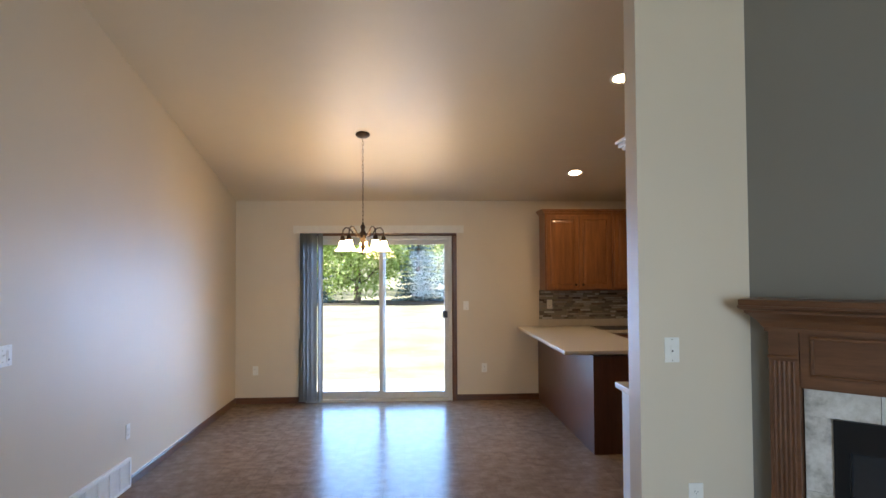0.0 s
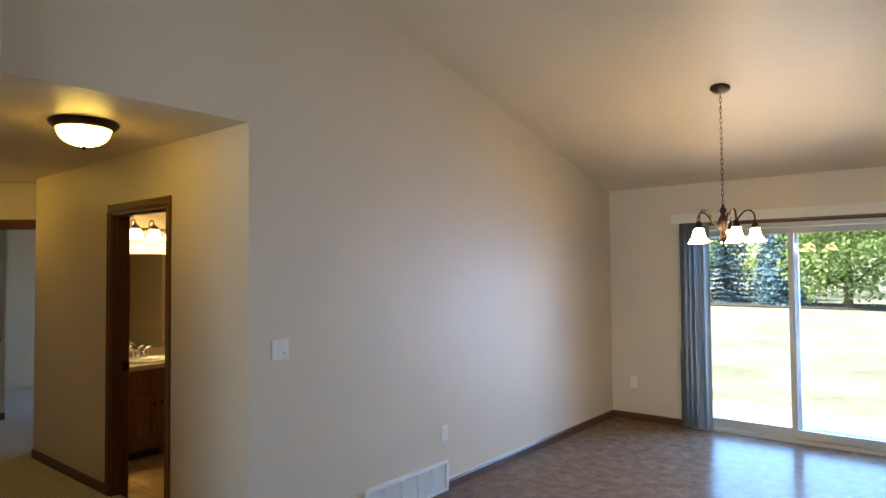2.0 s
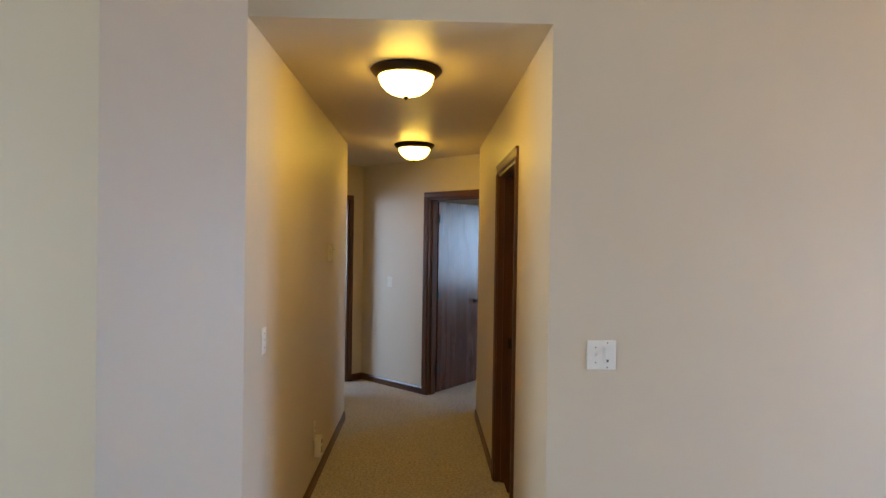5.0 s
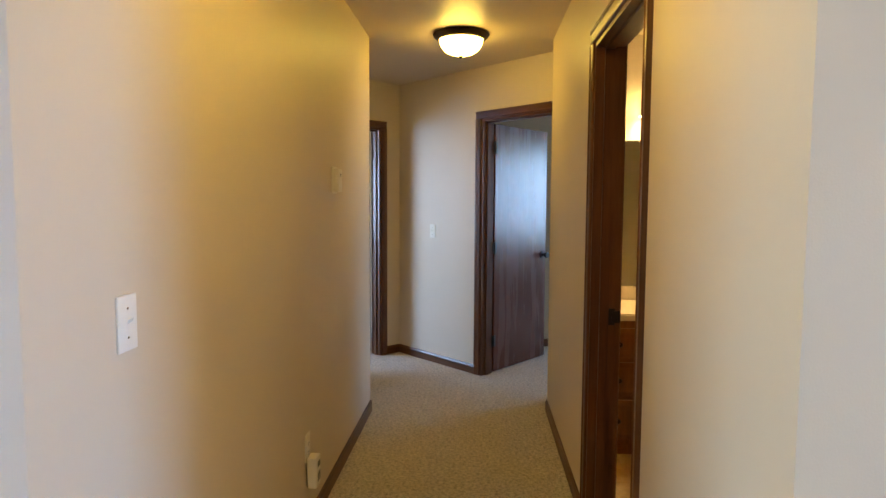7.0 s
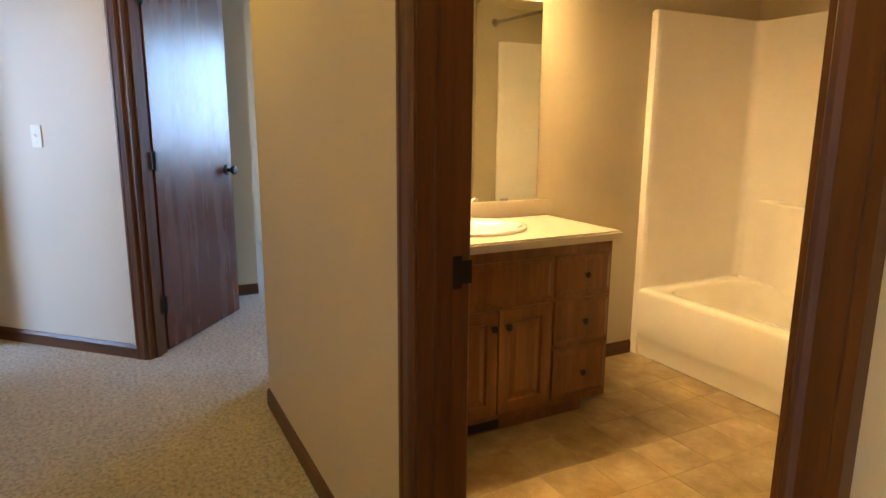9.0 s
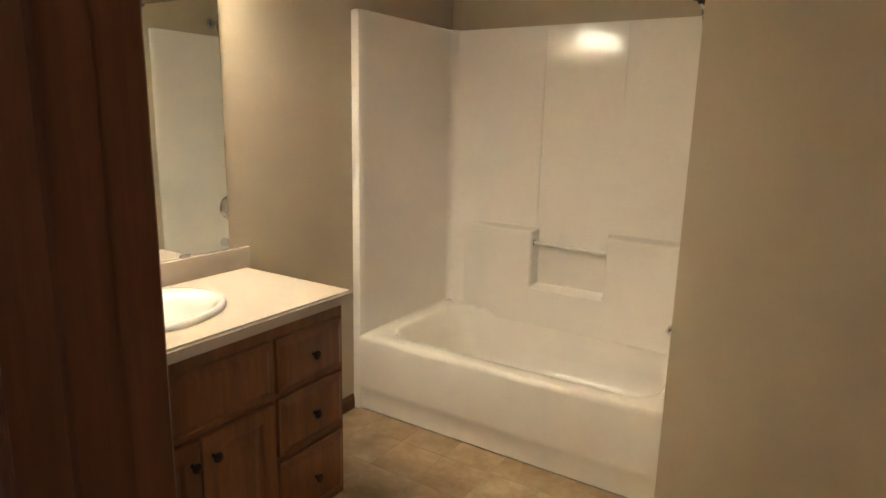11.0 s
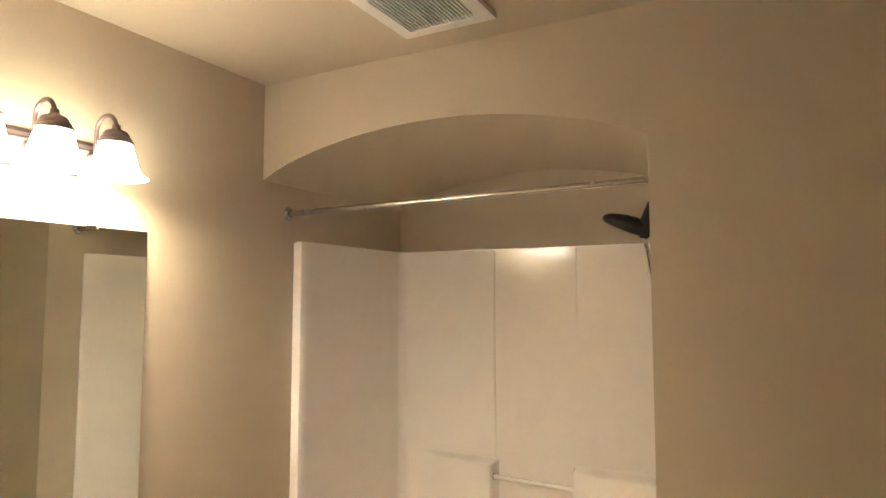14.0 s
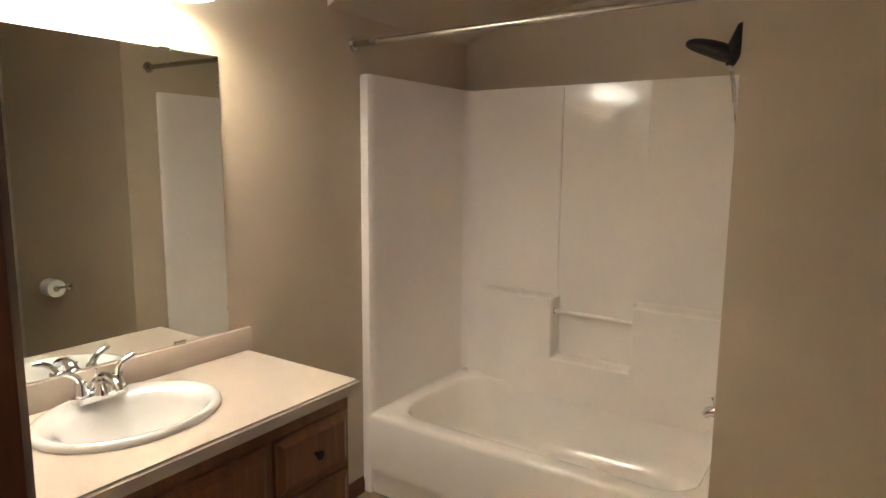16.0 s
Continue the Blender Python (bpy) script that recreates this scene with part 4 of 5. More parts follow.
# ---------------- fireplace ----------------
fp = thing("fireplace", "gas fireplace with brown wooden mantel and marble surround", "fireplace", pose(CX1, CY, 0, 0, 0, -45))
MW, OP0, OP1, OPT = 1.55, 0.335, 1.215, 0.965
bm = bmesh.new()
box(bm, 0.01, MW + 0.01, -0.215, -0.002, 1.44, 1.468, 0.006, 2)
part("mantel_shelf", bm, MANTELWOOD, fp, "", 30)
bm = bmesh.new()
rings = []
for d, z in ((0.101, 1.325), (0.112, 1.325), (0.112, 1.342), (0.118, 1.346), (0.124, 1.356), (0.134, 1.372), (0.15, 1.388), (0.168, 1.402), (0.176, 1.408), (0.176, 1.418), (0.19, 1.424), (0.198, 1.432), (0.198, 1.4395)):
    e = d - 0.1
    rings.append([bm.verts.new(c) for c in ((0.1 - e, -0.002, z), (0.1 - e, -d, z), (MW - 0.08 + e, -d, z), (MW - 0.08 + e, -0.002, z))])
for p, q in zip(rings, rings[1:]):
    for k in range(4):
        bm.faces.new((p[k], p[(k + 1) % 4], q[(k + 1) % 4], q[k]))
bm.faces.new(rings[0])
bm.faces.new(rings[-1])
part("crown_moulding", bm, MANTELWOOD, fp)
part("frieze", boxes((0.222, MW - 0.202, -0.088, -0.002, 1.085, 1.34), bevel=0.001), MANTELWOOD, fp)
bm = bmesh.new()
for z0, z1, x0, x1 in ((1.135, 1.15, 0.262, MW - 0.242), (1.297, 1.312, 0.262, MW - 0.242), (1.15, 1.297, 0.262, 0.277), (1.15, 1.297, MW - 0.257, MW - 0.242)):
    box(bm, x0, x1, -0.1, -0.088, z0, z1, 0.004)
part("frieze_moulding", bm, MANTELWOOD, fp)
for x0 in (0.1, MW - 0.2):
    g = part("pilaster", boxes((x0, x0 + 0.12, -0.096, -0.002, 0, 1.34), bevel=0.002), MANTELWOOD, fp)
    for k in range(5):
        bm = tube(bmesh.new(), [(x0 + 0.022 + 0.019 * k, -0.094, 0.19), (x0 + 0.022 + 0.019 * k, -0.094, 1.195)], 0.0075, 10)
        part("reed", bm, MANTELWOOD, g, "", 60)
    part("plinth", boxes((x0 - 0.01, x0 + 0.13, -0.114, -0.096, 0, 0.16), bevel=0.004), MANTELWOOD, g)
    part("capital", boxes((x0 - 0.004, x0 + 0.124, -0.106, -0.096, 1.205, 1.222), bevel=0.004), MANTELWOOD, g)
for x0, x1 in ((0.227, OP0), (OP1, MW - 0.207)):
    for k in range(3):
        z0, z1 = k * 0.322, (k + 1) * 0.322 - 0.002
        part("marble_tile", boxes((x0, x1, -0.05, -0.002, z0, z1), bevel=0.001), MARBLE, fp)
for k in range(4):
    w = (MW - 0.434) / 4
    part("marble_tile", boxes((0.227 + k * w, 0.227 + (k + 1) * w - 0.002, -0.05, -0.002, OPT, 1.083), bevel=0.001), MARBLE, fp)
bm = boxes((OP0 + 0.001, OP0 + 0.06, -0.062, -0.004, 0.0, OPT - 0.001), (OP1 - 0.06, OP1 - 0.001, -0.062, -0.004, 0, OPT - 0.001), (OP0 + 0.06, OP1 - 0.06, -0.062, -0.004, OPT - 0.13, OPT - 0.001), (OP0 + 0.06, OP1 - 0.06, -0.062, -0.004, 0, 0.12))
part("firebox_frame", bm, FIREBLACK, fp, "black metal firebox frame")
part("firebox_glass", boxes((OP0 + 0.06, OP1 - 0.06, -0.03, -0.024, 0.12, OPT - 0.13)), FIREGLASS, fp, "dark glass front")

# ---------------- bathroom vanity ----------------
VF, VY0, VY1, VZ = -2.645, 0.129, 1.385, 0.73
va = thing("bathroom_vanity", "brown oak vanity with raised-panel doors and three drawers", "vanity", pose(VF, VY0, 0, 0, 0, 90))
# local x runs along the room's y, the front looks to +x
VL = VY1 - VY0
VDp = VF - BX
part("body", boxes((0, VL, 0.0, VDp - 0.001, 0.01, 0.6), (0, VL, 0.0, 0.02, 0.6, VZ), (VL - 0.018, VL, 0.02, VDp - 0.001, 0.6, VZ), (0, 0.018, 0.02, VDp - 0.001, 0.6, VZ)), VANITYWOOD, va)
part("toe_kick", boxes((0, VL - 0.09, 0.055, VDp - 0.05, ZB, 0.01)), VANITYWOOD, va)
part("kick_register", boxes((0.42, 0.72, 0.049, 0.055, ZB + 0.012, 0.004)), BLACK, va, "dark grille in the toe kick")


def vy(y):
    return y - VY0


for z0, z1 in ((0.508, 0.684), (0.292, 0.488), (0.04, 0.27)):
    panel_door("drawer", 0.295, z1 - z0, VANITYWOOD, va, pose(vy(1.078), 0, z0), (0.1475, (z1 - z0) / 2), flat=True)
panel_door("false_front", 0.53, 0.176, VANITYWOOD, va, pose(vy(0.528), 0, 0.508), flat=True)
panel_door("door", 0.262, 0.448, VANITYWOOD, va, pose(vy(0.528), 0, 0.04), (0.235, 0.38))
panel_door("door", 0.262, 0.448, VANITYWOOD, va, pose(vy(0.796), 0, 0.04), (0.035, 0.38))
for z0, z1 in ((0.508, 0.684), (0.292, 0.488), (0.04, 0.27)):
    panel_door("drawer", 0.295, z1 - z0, VANITYWOOD, va, pose(vy(0.185), 0, z0), (0.1475, (z1 - z0) / 2), flat=True)

# top with an oval cut for the basin
SCX, SCY, SA, SB = -2.935, 0.85, 0.185, 0.222
TX0, TX1, TY0, TY1, TZ0, TZ1 = BX + 0.001, -2.618, 0.129, 1.417, 0.731, 0.77


def oval_cut_slab(x0, x1, y0, y1, z0, z1, cx, cy, a, b, nseg=64):
    bm = bmesh.new()
    rings = {}
    for zi, z in enumerate((z0, z1)):
        inner, outer = [], []
        for k in range(nseg):
            th = 2 * math.pi * k / nseg
            c, s = math.cos(th), math.sin(th)
            inner.append(bm.verts.new((cx + a * c, cy + b * s, z)))
            tx = ((x1 - cx) if c > 0 else (x0 - cx)) / c if abs(c) > 1e-6 else 1e9
            ty = ((y1 - cy) if s > 0 else (y0 - cy)) / s if abs(s) > 1e-6 else 1e9
            q = min(tx, ty)
            outer.append([cx + q * c, cy + q * s, z])
        for X in (x0, x1):
            for Y in (y0, y1):
                k = min(range(nseg), key=lambda i: (outer[i][0] - X) ** 2 + (outer[i][1] - Y) ** 2)
                outer[k] = [X, Y, z]
        rings[zi] = (inner, [bm.verts.new(o) for o in outer])
    for k in range(nseg):
        j = (k + 1) % nseg
        i0, o0 = rings[0]
        i1, o1 = rings[1]
        bm.faces.new((i1[k], i1[j], o1[j], o1[k]))
        bm.faces.new((i0[k], o0[k], o0[j], i0[j]))
        bm.faces.new((o0[k], o1[k], o1[j], o0[j]))
        bm.faces.new((i0[k], i0[j], i1[j], i1[k]))
    bm.normal_update()
    es = [e for e in bm.edges if all(abs(v.co.z - z1) < 1e-6 for v in e.verts) and any(abs(f.normal.z) < 0.5 for f in e.link_faces) and all(v.co.x > x1 - 1e-6 or v.co.y > y1 - 1e-6 for v in e.verts)]
    bmesh.ops.bevel(bm, geom=es, offset=0.008, segments=3, affect="EDGES")
    return bm


vt = thing("vanity_worktop", "cream laminate vanity top with low backsplash", "worktop")
part("slab", oval_cut_slab(TX0, TX1, TY0, TY1, TZ0, TZ1, SCX, SCY, SA, SB), LAMINATE, vt, "", 35)
part("backsplash", boxes((TX0, TX0 + 0.02, TY0, TY1 + 0.008, TZ1 + 0.0005, 0.853), bevel=0.004, seg=2), LAMINATE, vt, "", 40)


def oval_lathe(profile, cx, cy, a, b, nseg=64):
    """Rings of an oval basin: (share of the half axes, height, shift in x)."""
    bm = bmesh.new()
    rings = []
    for f, z, sh in profile:
        rings.append([bm.verts.new((cx + sh + a * f * math.cos(2 * math.pi * k / nseg), cy + b * f * math.sin(2 * math.pi * k / nseg), z)) for k in range(nseg)])
    for p, q in zip(rings, rings[1:]):
        for k in range(nseg):
            j = (k + 1) % nseg
            bm.faces.new((p[k], p[j], q[j], q[k]))
    bm.faces.new(rings[-1])
    return bm


sk = thing("wash_basin", "white oval porcelain basin set into the vanity top", "basin")
bm = oval_lathe([(1.0, 0.7705, 0), (1.005, 0.778, 0), (0.985, 0.786, 0), (0.95, 0.79, 0), (0.90, 0.788, 0.0), (0.83, 0.781, 0.012), (0.78, 0.772, 0.018), (0.74, 0.755, 0.02), (0.68, 0.72, 0.022), (0.57, 0.675, 0.024), (0.42, 0.645, 0.024), (0.22, 0.632, 0.024), (0.1, 0.63, 0.024)], SCX, SCY, 0.205, 0.243)
part("bowl", bm, PORCELAIN, sk, "", 60)
part("drain", lathe(bmesh.new(), [(0, 0.634), (0.016, 0.634), (0.022, 0.633), (0.023, 0.631)], 20, (SCX + 0.024, SCY, 0)), CHROME, sk, "chrome drain", 40)

fx, fy, fz = -3.088, 0.85, 0.787
fa = thing("basin_faucet", "chrome two-handle faucet on the basin's rim", "faucet", pose(fx, fy, fz))
bm = bmesh.new()
prism(bm, [(0.026 * math.cos(a) * (1 + 0.0), (0.052 if math.sin(a) > 0 else -0.052) * 1.0 + 0.026 * math.sin(a)) for a in [2 * math.pi * (k + 0.5) / 24 for k in range(24)]], "z", 0, 0.016)
part("base_plate", bm, CHROME, fa, "", 30)
for s in (-1, 1):
    part("handle_base", lathe(bmesh.new(), [(0.021, 0.016), (0.02, 0.03), (0.016, 0.04), (0.017, 0.05), (0.014, 0.056), (0, 0.058)], 20, (0, 0.051 * s, 0)), CHROME, fa, "", 50)
    bm = tube(bmesh.new(), [(0, 0.051 * s, 0.05), (-0.004, 0.056 * s, 0.066), (-0.005, 0.068 * s, 0.08), (-0.003, 0.086 * s, 0.09), (0.0, 0.102 * s, 0.094), (0.002, 0.11 * s, 0.093)], [0.011, 0.010, 0.009, 0.0085, 0.008, 0.004], 12)
    part("lever", bm, CHROME, fa, "", 60)
bm = tube(bmesh.new(), [(0, 0, 0.014), (0.004, 0, 0.045), (0.022, 0, 0.062), (0.05, 0, 0.066), (0.08, 0, 0.06), (0.1, 0, 0.05), (0.106, 0, 0.04)], [0.02, 0.018, 0.0155, 0.0135, 0.012, 0.0115, 0.011], 14)
part("spout", bm, CHROME, fa, "", 60)
bm = bmesh.new()
prism(bm, [(-0.05, 0.014), (-0.034, 0.02), (-0.018, 0.045), (-0.008, 0.054), (0.008, 0.054), (0.018, 0.045), (0.034, 0.02), (0.05, 0.014)], "x", -0.021, 0.021)
bmesh.ops.bevel(bm, geom=list(bm.edges), offset=0.005, segments=2, affect="EDGES")
part("bridge", bm, CHROME, fa, "", 50)
part("hub", lathe(bmesh.new(), [(0.034, 0.012), (0.031, 0.03), (0.024, 0.046), (0.014, 0.056), (0, 0.059)], 24, (0, 0, 0)), CHROME, fa, "", 60)
part("lift_rod", tube(bmesh.new(), [(-0.018, 0, 0.014), (-0.018, 0, 0.072), (-0.018, 0, 0.078)], [0.0025, 0.0025, 0.005], 8), CHROME, fa, "", 60)

mi = thing("vanity_mirror", "frameless wall mirror with metal clips above the vanity", "mirror")
part("mirror_glass", boxes((BX + 0.001, BX + 0.006, 0.355, 1.34, 0.856, 1.787)), MIRROR, mi)
for y, z in ((1.15, 1.787), (0.55, 1.787), (1.15, 0.856), (0.55, 0.856)):
    s = 1 if z > 1.5 else -1
    part("clip", boxes((BX + 0.001, BX + 0.010, y - 0.02, y + 0.02, min(z - s * 0.008, z + s * 0.004), max(z - s * 0.008, z + s * 0.004)), bevel=0.001), STEEL, mi, "small metal clip")

# ---------------- sconce above the mirror ----------------
SY4 = (1.132, 0.954, 0.776, 0.598)
sc = thing("vanity_light", "bronze vanity light bar with four lit frosted bells", "wall lamp", pose(BX, 0, 0))
bm = bmesh.new()
prism(bm, [(0.001, 1.932), (0.012, 1.932), (0.016, 1.938), (0.02, 1.944), (0.021, 1.954), (0.025, 1.962), (0.025, 2.01), (0.021, 2.018), (0.02, 2.028), (0.016, 2.034), (0.012, 2.04), (0.001, 2.04)], "y", 0.55, 1.197)
part("back_bar", bm, BRONZE2, sc, "brushed bronze back bar")
for y in SY4:
    bm = bmesh.new()
    pts = [(0.024, y, 1.99), (0.036, y, 2.0), (0.04, y, 2.04)]
    for k in range(11):
        a = math.pi * (1 - k / 10)
        pts.append((0.0875 + 0.0475 * math.cos(a), y, 2.068 + 0.046 * math.sin(a)))
    pts += [(0.135, y, 2.058)]
    tube(bm, pts, 0.0065, 10)
    arm = part("arm", bm, BRONZE2, sc, "", 60)
    part("arm_rosette", lathe(bmesh.new(), [(0, 0.012), (0.012, 0.012), (0.018, 0.006), (0.02, 0.0)], 18, (0.0255, y, 1.99), pose(0, 0, 0, 0, 90, 0)), BRONZE2, arm, "", 40)
    part("socket_cap", lathe(bmesh.new(), [(0, 2.08), (0.011, 2.079), (0.012, 2.068), (0.016, 2.064), (0.03, 2.058), (0.036, 2.05), (0.037, 2.043), (0.042, 2.04), (0.043, 2.034), (0.048, 2.03), (0.049, 2.022), (0, 2.022)], 28, (0.135, y, 0)), BRONZE2, arm, "", 40)
    part("shade", lathe(bmesh.new(), [(0.041, 2.023), (0.046, 2.013), (0.051, 2.0), (0.057, 1.978), (0.063, 1.957), (0.071, 1.94), (0.083, 1.928), (0.092, 1.922), (0.09, 1.9205), (0.08, 1.926), (0.067, 1.939), (0.059, 1.957), (0.053, 1.978), (0.046, 2.0), (0.038, 2.018)], 32, (0.135, y, 0)), BELL, arm, "lit frosted glass bell", 60)
    part("bulb", lathe(bmesh.new(), [(0, 1.935), (0.014, 1.938), (0.024, 1.947), (0.027, 1.96), (0.024, 1.973), (0.015, 1.988), (0.012, 2.015)], 20, (0.135, y, 0)), BULB, arm, "glowing bulb", 60)


# ---------------- bathtub with its surround ----------------
def rrect(x0, x1, y0, y1, r, k=8):
    pts = []
    for cx, cy, a0 in ((x1 - r, y1 - r, 0), (x0 + r, y1 - r, 90), (x0 + r, y0 + r, 180), (x1 - r, y0 + r, 270)):
        for i in range(k + 1):
            a = radians(a0 + 90 * i / k)
            pts.append((cx + r * math.cos(a), cy + r * math.sin(a)))
    return pts


def loft(bm, loops, close=True):
    rings = [[bm.verts.new((x, y, z)) for x, y in pts] for pts, z in loops]
    for p, q in zip(rings, rings[1:]):
        for k in range(len(p)):
            j = (k + 1) % len(p)
            bm.faces.new((p[k], p[j], q[j], q[k]))
    if close:
        bm.faces.new(rings[-1])
    return bm


TF, TB, TL, TR, TH = 2.05, AB - 0.002, BX + 0.002, AX - 0.002, 0.315
tb = thing("bathtub", "glossy white fibreglass bathtub with moulded shower surround", "bathtub")
bm = bmesh.new()
loft(bm, [
    (rrect(TL, TR, TF + 0.014, TB, 0.004), ZB + 0.002), (rrect(TL, TR, TF + 0.014, TB, 0.004), ZB + 0.09), (rrect(TL, TR, TF + 0.005, TB, 0.004), ZB + 0.104), (rrect(TL, TR, TF + 0.001, TB, 0.004), ZB + 0.135),
    (rrect(TL, TR, TF - 0.004, TB, 0.004), TH - 0.026), (rrect(TL, TR, TF - 0.001, TB, 0.006), TH - 0.012), (rrect(TL + 0.003, TR - 0.003, TF + 0.006, TB - 0.004, 0.008), TH - 0.003), (rrect(TL + 0.008, TR - 0.008, TF + 0.016, TB - 0.004, 0.008), TH),
    (rrect(TL + 0.115, TR - 0.085, TF + 0.078, TB - 0.1, 0.13), TH), (rrect(TL + 0.122, TR - 0.092, TF + 0.085, TB - 0.107, 0.13), TH - 0.004), (rrect(TL + 0.13, TR - 0.1, TF + 0.092, TB - 0.113, 0.13), TH - 0.016),
    (rrect(TL + 0.165, TR - 0.125, TF + 0.108, TB - 0.125, 0.13), 0.15), (rrect(TL + 0.2, TR - 0.14, TF + 0.125, TB - 0.14, 0.13), 0.07), (rrect(TL + 0.24, TR - 0.16, TF + 0.15, TB - 0.165, 0.12), 0.035), (rrect(TL + 0.29, TR - 0.2, TF + 0.19, TB - 0.2, 0.1), 0.022)])
part("tub", bm, ACRYL, tb, "", 40)
SF = 2.044
IN = 0.042
bm = bmesh.new()


def surround_plan(bulge):
    """Plan of the three-sided surround, inner corners rounded."""
    r = 0.05
    inner = [(TL + IN + bulge, SF + 0.02), (TL + IN, SF + 0.05)]
    for i in range(9):
        a = radians(180 - 90 * i / 8)
        inner.append((TL + IN + r + r * math.cos(a), TB - IN - r + r * math.sin(a)))
    for i in range(9):
        a = radians(90 - 90 * i / 8)
        inner.append((TR - 0.02 - r + r * math.cos(a), TB - IN - r + r * math.sin(a)))
    inner += [(TR - 0.02, SF + 0.05), (TR - 0.018, SF + 0.02), (TR - 0.014, SF + 0.004), (TR - 0.01, SF), (TR, SF + 0.002), (TR, TB), (TL, TB), (TL, SF + 0.002), (TL + 0.01, SF), (TL + IN + bulge - 0.006, SF + 0.004)]
    return inner


prism(bm, surround_plan(0.004), "z", ZB + 0.002, 1.81)
es = [e for e in bm.edges if all(abs(v.co.z - 1.81) < 1e-6 for v in e.verts)]
bmesh.ops.bevel(bm, geom=es, offset=0.006, segments=2, affect="EDGES")
part("surround", bm, ACRYL, tb, "glossy white surround panels", 40)
YB = TB - IN
for x, z0 in ((-2.586, 0.8), (-2.172, 1.42)):
    bm = bmesh.new()
    e = 0.0 if z0 < 1 else 0.0035
    tube(bm, [(x, YB + 0.004, z0), (x, YB - 0.001 + e, z0 + 0.1), (x, YB - 0.001 + e, 1.6), (x, YB - 0.001 + e, 1.803)], 0.0055, 10)
    part("seam_rib", bm, ACRYL, tb, "", 60)
LD = 0.075


def ease(a, b, x):
    q = min(1.0, max(0.0, (x - a) / (b - a)))
    return q * q * (3 - 2 * q)


def moulded_depth(x, z):
    """How far the lower back panel stands out from the flat surround."""
    left = ease(TL + IN + 0.07, -2.76, x) * (1 - ease(0.778, 0.8, z))
    right = (1 + 0.12 * ease(-2.11, -2.07, x)) * (1 - ease(0.79, 0.813, z))
    shelf = 1 - ease(0.478, 0.503, z)
    a, c = ease(-2.582, -2.566, x), ease(-2.195, -2.179, x)
    d = left * (1 - a) + shelf * a * (1 - c) + right * c
    return LD * d


us = [TL + IN - 0.01 + k * (-2.62 - TL - IN + 0.01) / 22 for k in range(22)]
us += [-2.62 + 0.004 * k for k in range(20)] + [-2.54 + 0.02 * k for k in range(16)] + [-2.22 + 0.004 * k for k in range(16)]
us += [-2.156 + k * (TR - 0.022 + 2.156) / 26 for k in range(27)]
zs = [TH - 0.03 + 0.03 * k for k in range(6)] + [0.465 + 0.004 * k for k in range(12)] + [0.52 + 0.022 * k for k in range(12)] + [0.77 + 0.004 * k for k in range(13)]
bm = bmesh.new()
grid = [[bm.verts.new((x, YB + 0.002 - moulded_depth(x, z), z)) for x in us] for z in zs]
for p, q in zip(grid, grid[1:]):
    for k in range(len(us) - 1):
        bm.faces.new((p[k], p[k + 1], q[k + 1], q[k]))
back = [[bm.verts.new((x, YB + 0.02, z)) for x in (us[0], us[-1])] for z in (zs[0], zs[-1])]
bm.faces.new([back[0][0], back[0][1], back[1][1], back[1][0]])
part("lower_back_panel", bm, ACRYL, tb, "moulded ledges and soap niche", 80)
part("towel_bar", tube(bmesh.new(), [(-2.577, YB - 0.052, 0.724), (-2.184, YB - 0.052, 0.718)], 0.011, 14), ACRYL, tb, "white moulded bar", 60)
# grey disc whose colour stands for the shade in the hole at the bar's end
part("bar_hole_disc", lathe(bmesh.new(), [(0, 0.002), (0.014, 0.002), (0.015, 0.0)], 16, (-2.571, YB - 0.052, 0.724), pose(0, 0, 0, 0, 90, 0)), GREYLINE, tb, "small dark disc for the hole at the bar's end", 40)
part("overflow", lathe(bmesh.new(), [(0, 0.006), (0.028, 0.005), (0.032, 0.0)], 20, (TR - 0.116, 2.46, 0.2), pose(0, 0, 0, 0, -84, 0)), CHROME, tb, "chrome overflow plate", 50)

YS = 2.47
su = thing("tub_spout", "chrome tub spout with diverter knob on the surround", "spout", pose(TR - 0.02, YS, 0.515))
part("spout_body", tube(bmesh.new(), [(0, 0, 0), (-0.03, 0, 0), (-0.075, 0, -0.003), (-0.1, 0, -0.014), (-0.108, 0, -0.03)], [0.03, 0.027, 0.024, 0.022, 0.018], 16), CHROME, su, "", 60)
part("diverter", tube(bmesh.new(), [(-0.085, 0, 0.012), (-0.085, 0, 0.038), (-0.085, 0, 0.041), (-0.085, 0, 0.05)], [0.005, 0.005, 0.012, 0.011], 12), CHROME, su, "", 40)
tv = thing("tub_valve", "round chrome shower valve with lever", "valve", pose(TR - 0.02, YS + 0.06, 0.74))
part("escutcheon", lathe(bmesh.new(), [(0, 0.014), (0.04, 0.013), (0.075, 0.006), (0.08, 0.0)], 28, (0, 0, 0), pose(0, 0, 0, 0, -90, 0)), CHROME, tv, "", 40)
part("lever", tube(bmesh.new(), [(-0.01, 0, 0), (-0.045, 0, 0), (-0.05, 0, -0.03), (-0.052, 0, -0.09)], [0.02, 0.018, 0.012, 0.008], 12), CHROME, tv, "", 60)
sh = thing("hand_shower", "black hand shower with chrome hose on the alcove wall", "shower", pose(AX, YS, 1.885))
part("flange", lathe(bmesh.new(), [(0, 0.012), (0.02, 0.01), (0.03, 0.0)], 20, (-0.001, 0, 0), pose(0, 0, 0, 0, -90, 0)), CHROME, sh, "", 40)
part("arm", tube(bmesh.new(), [(0, 0, 0), (-0.04, 0, 0.004), (-0.075, 0, -0.004), (-0.1, 0, -0.02)], 0.009, 10), CHROME, sh, "", 60)
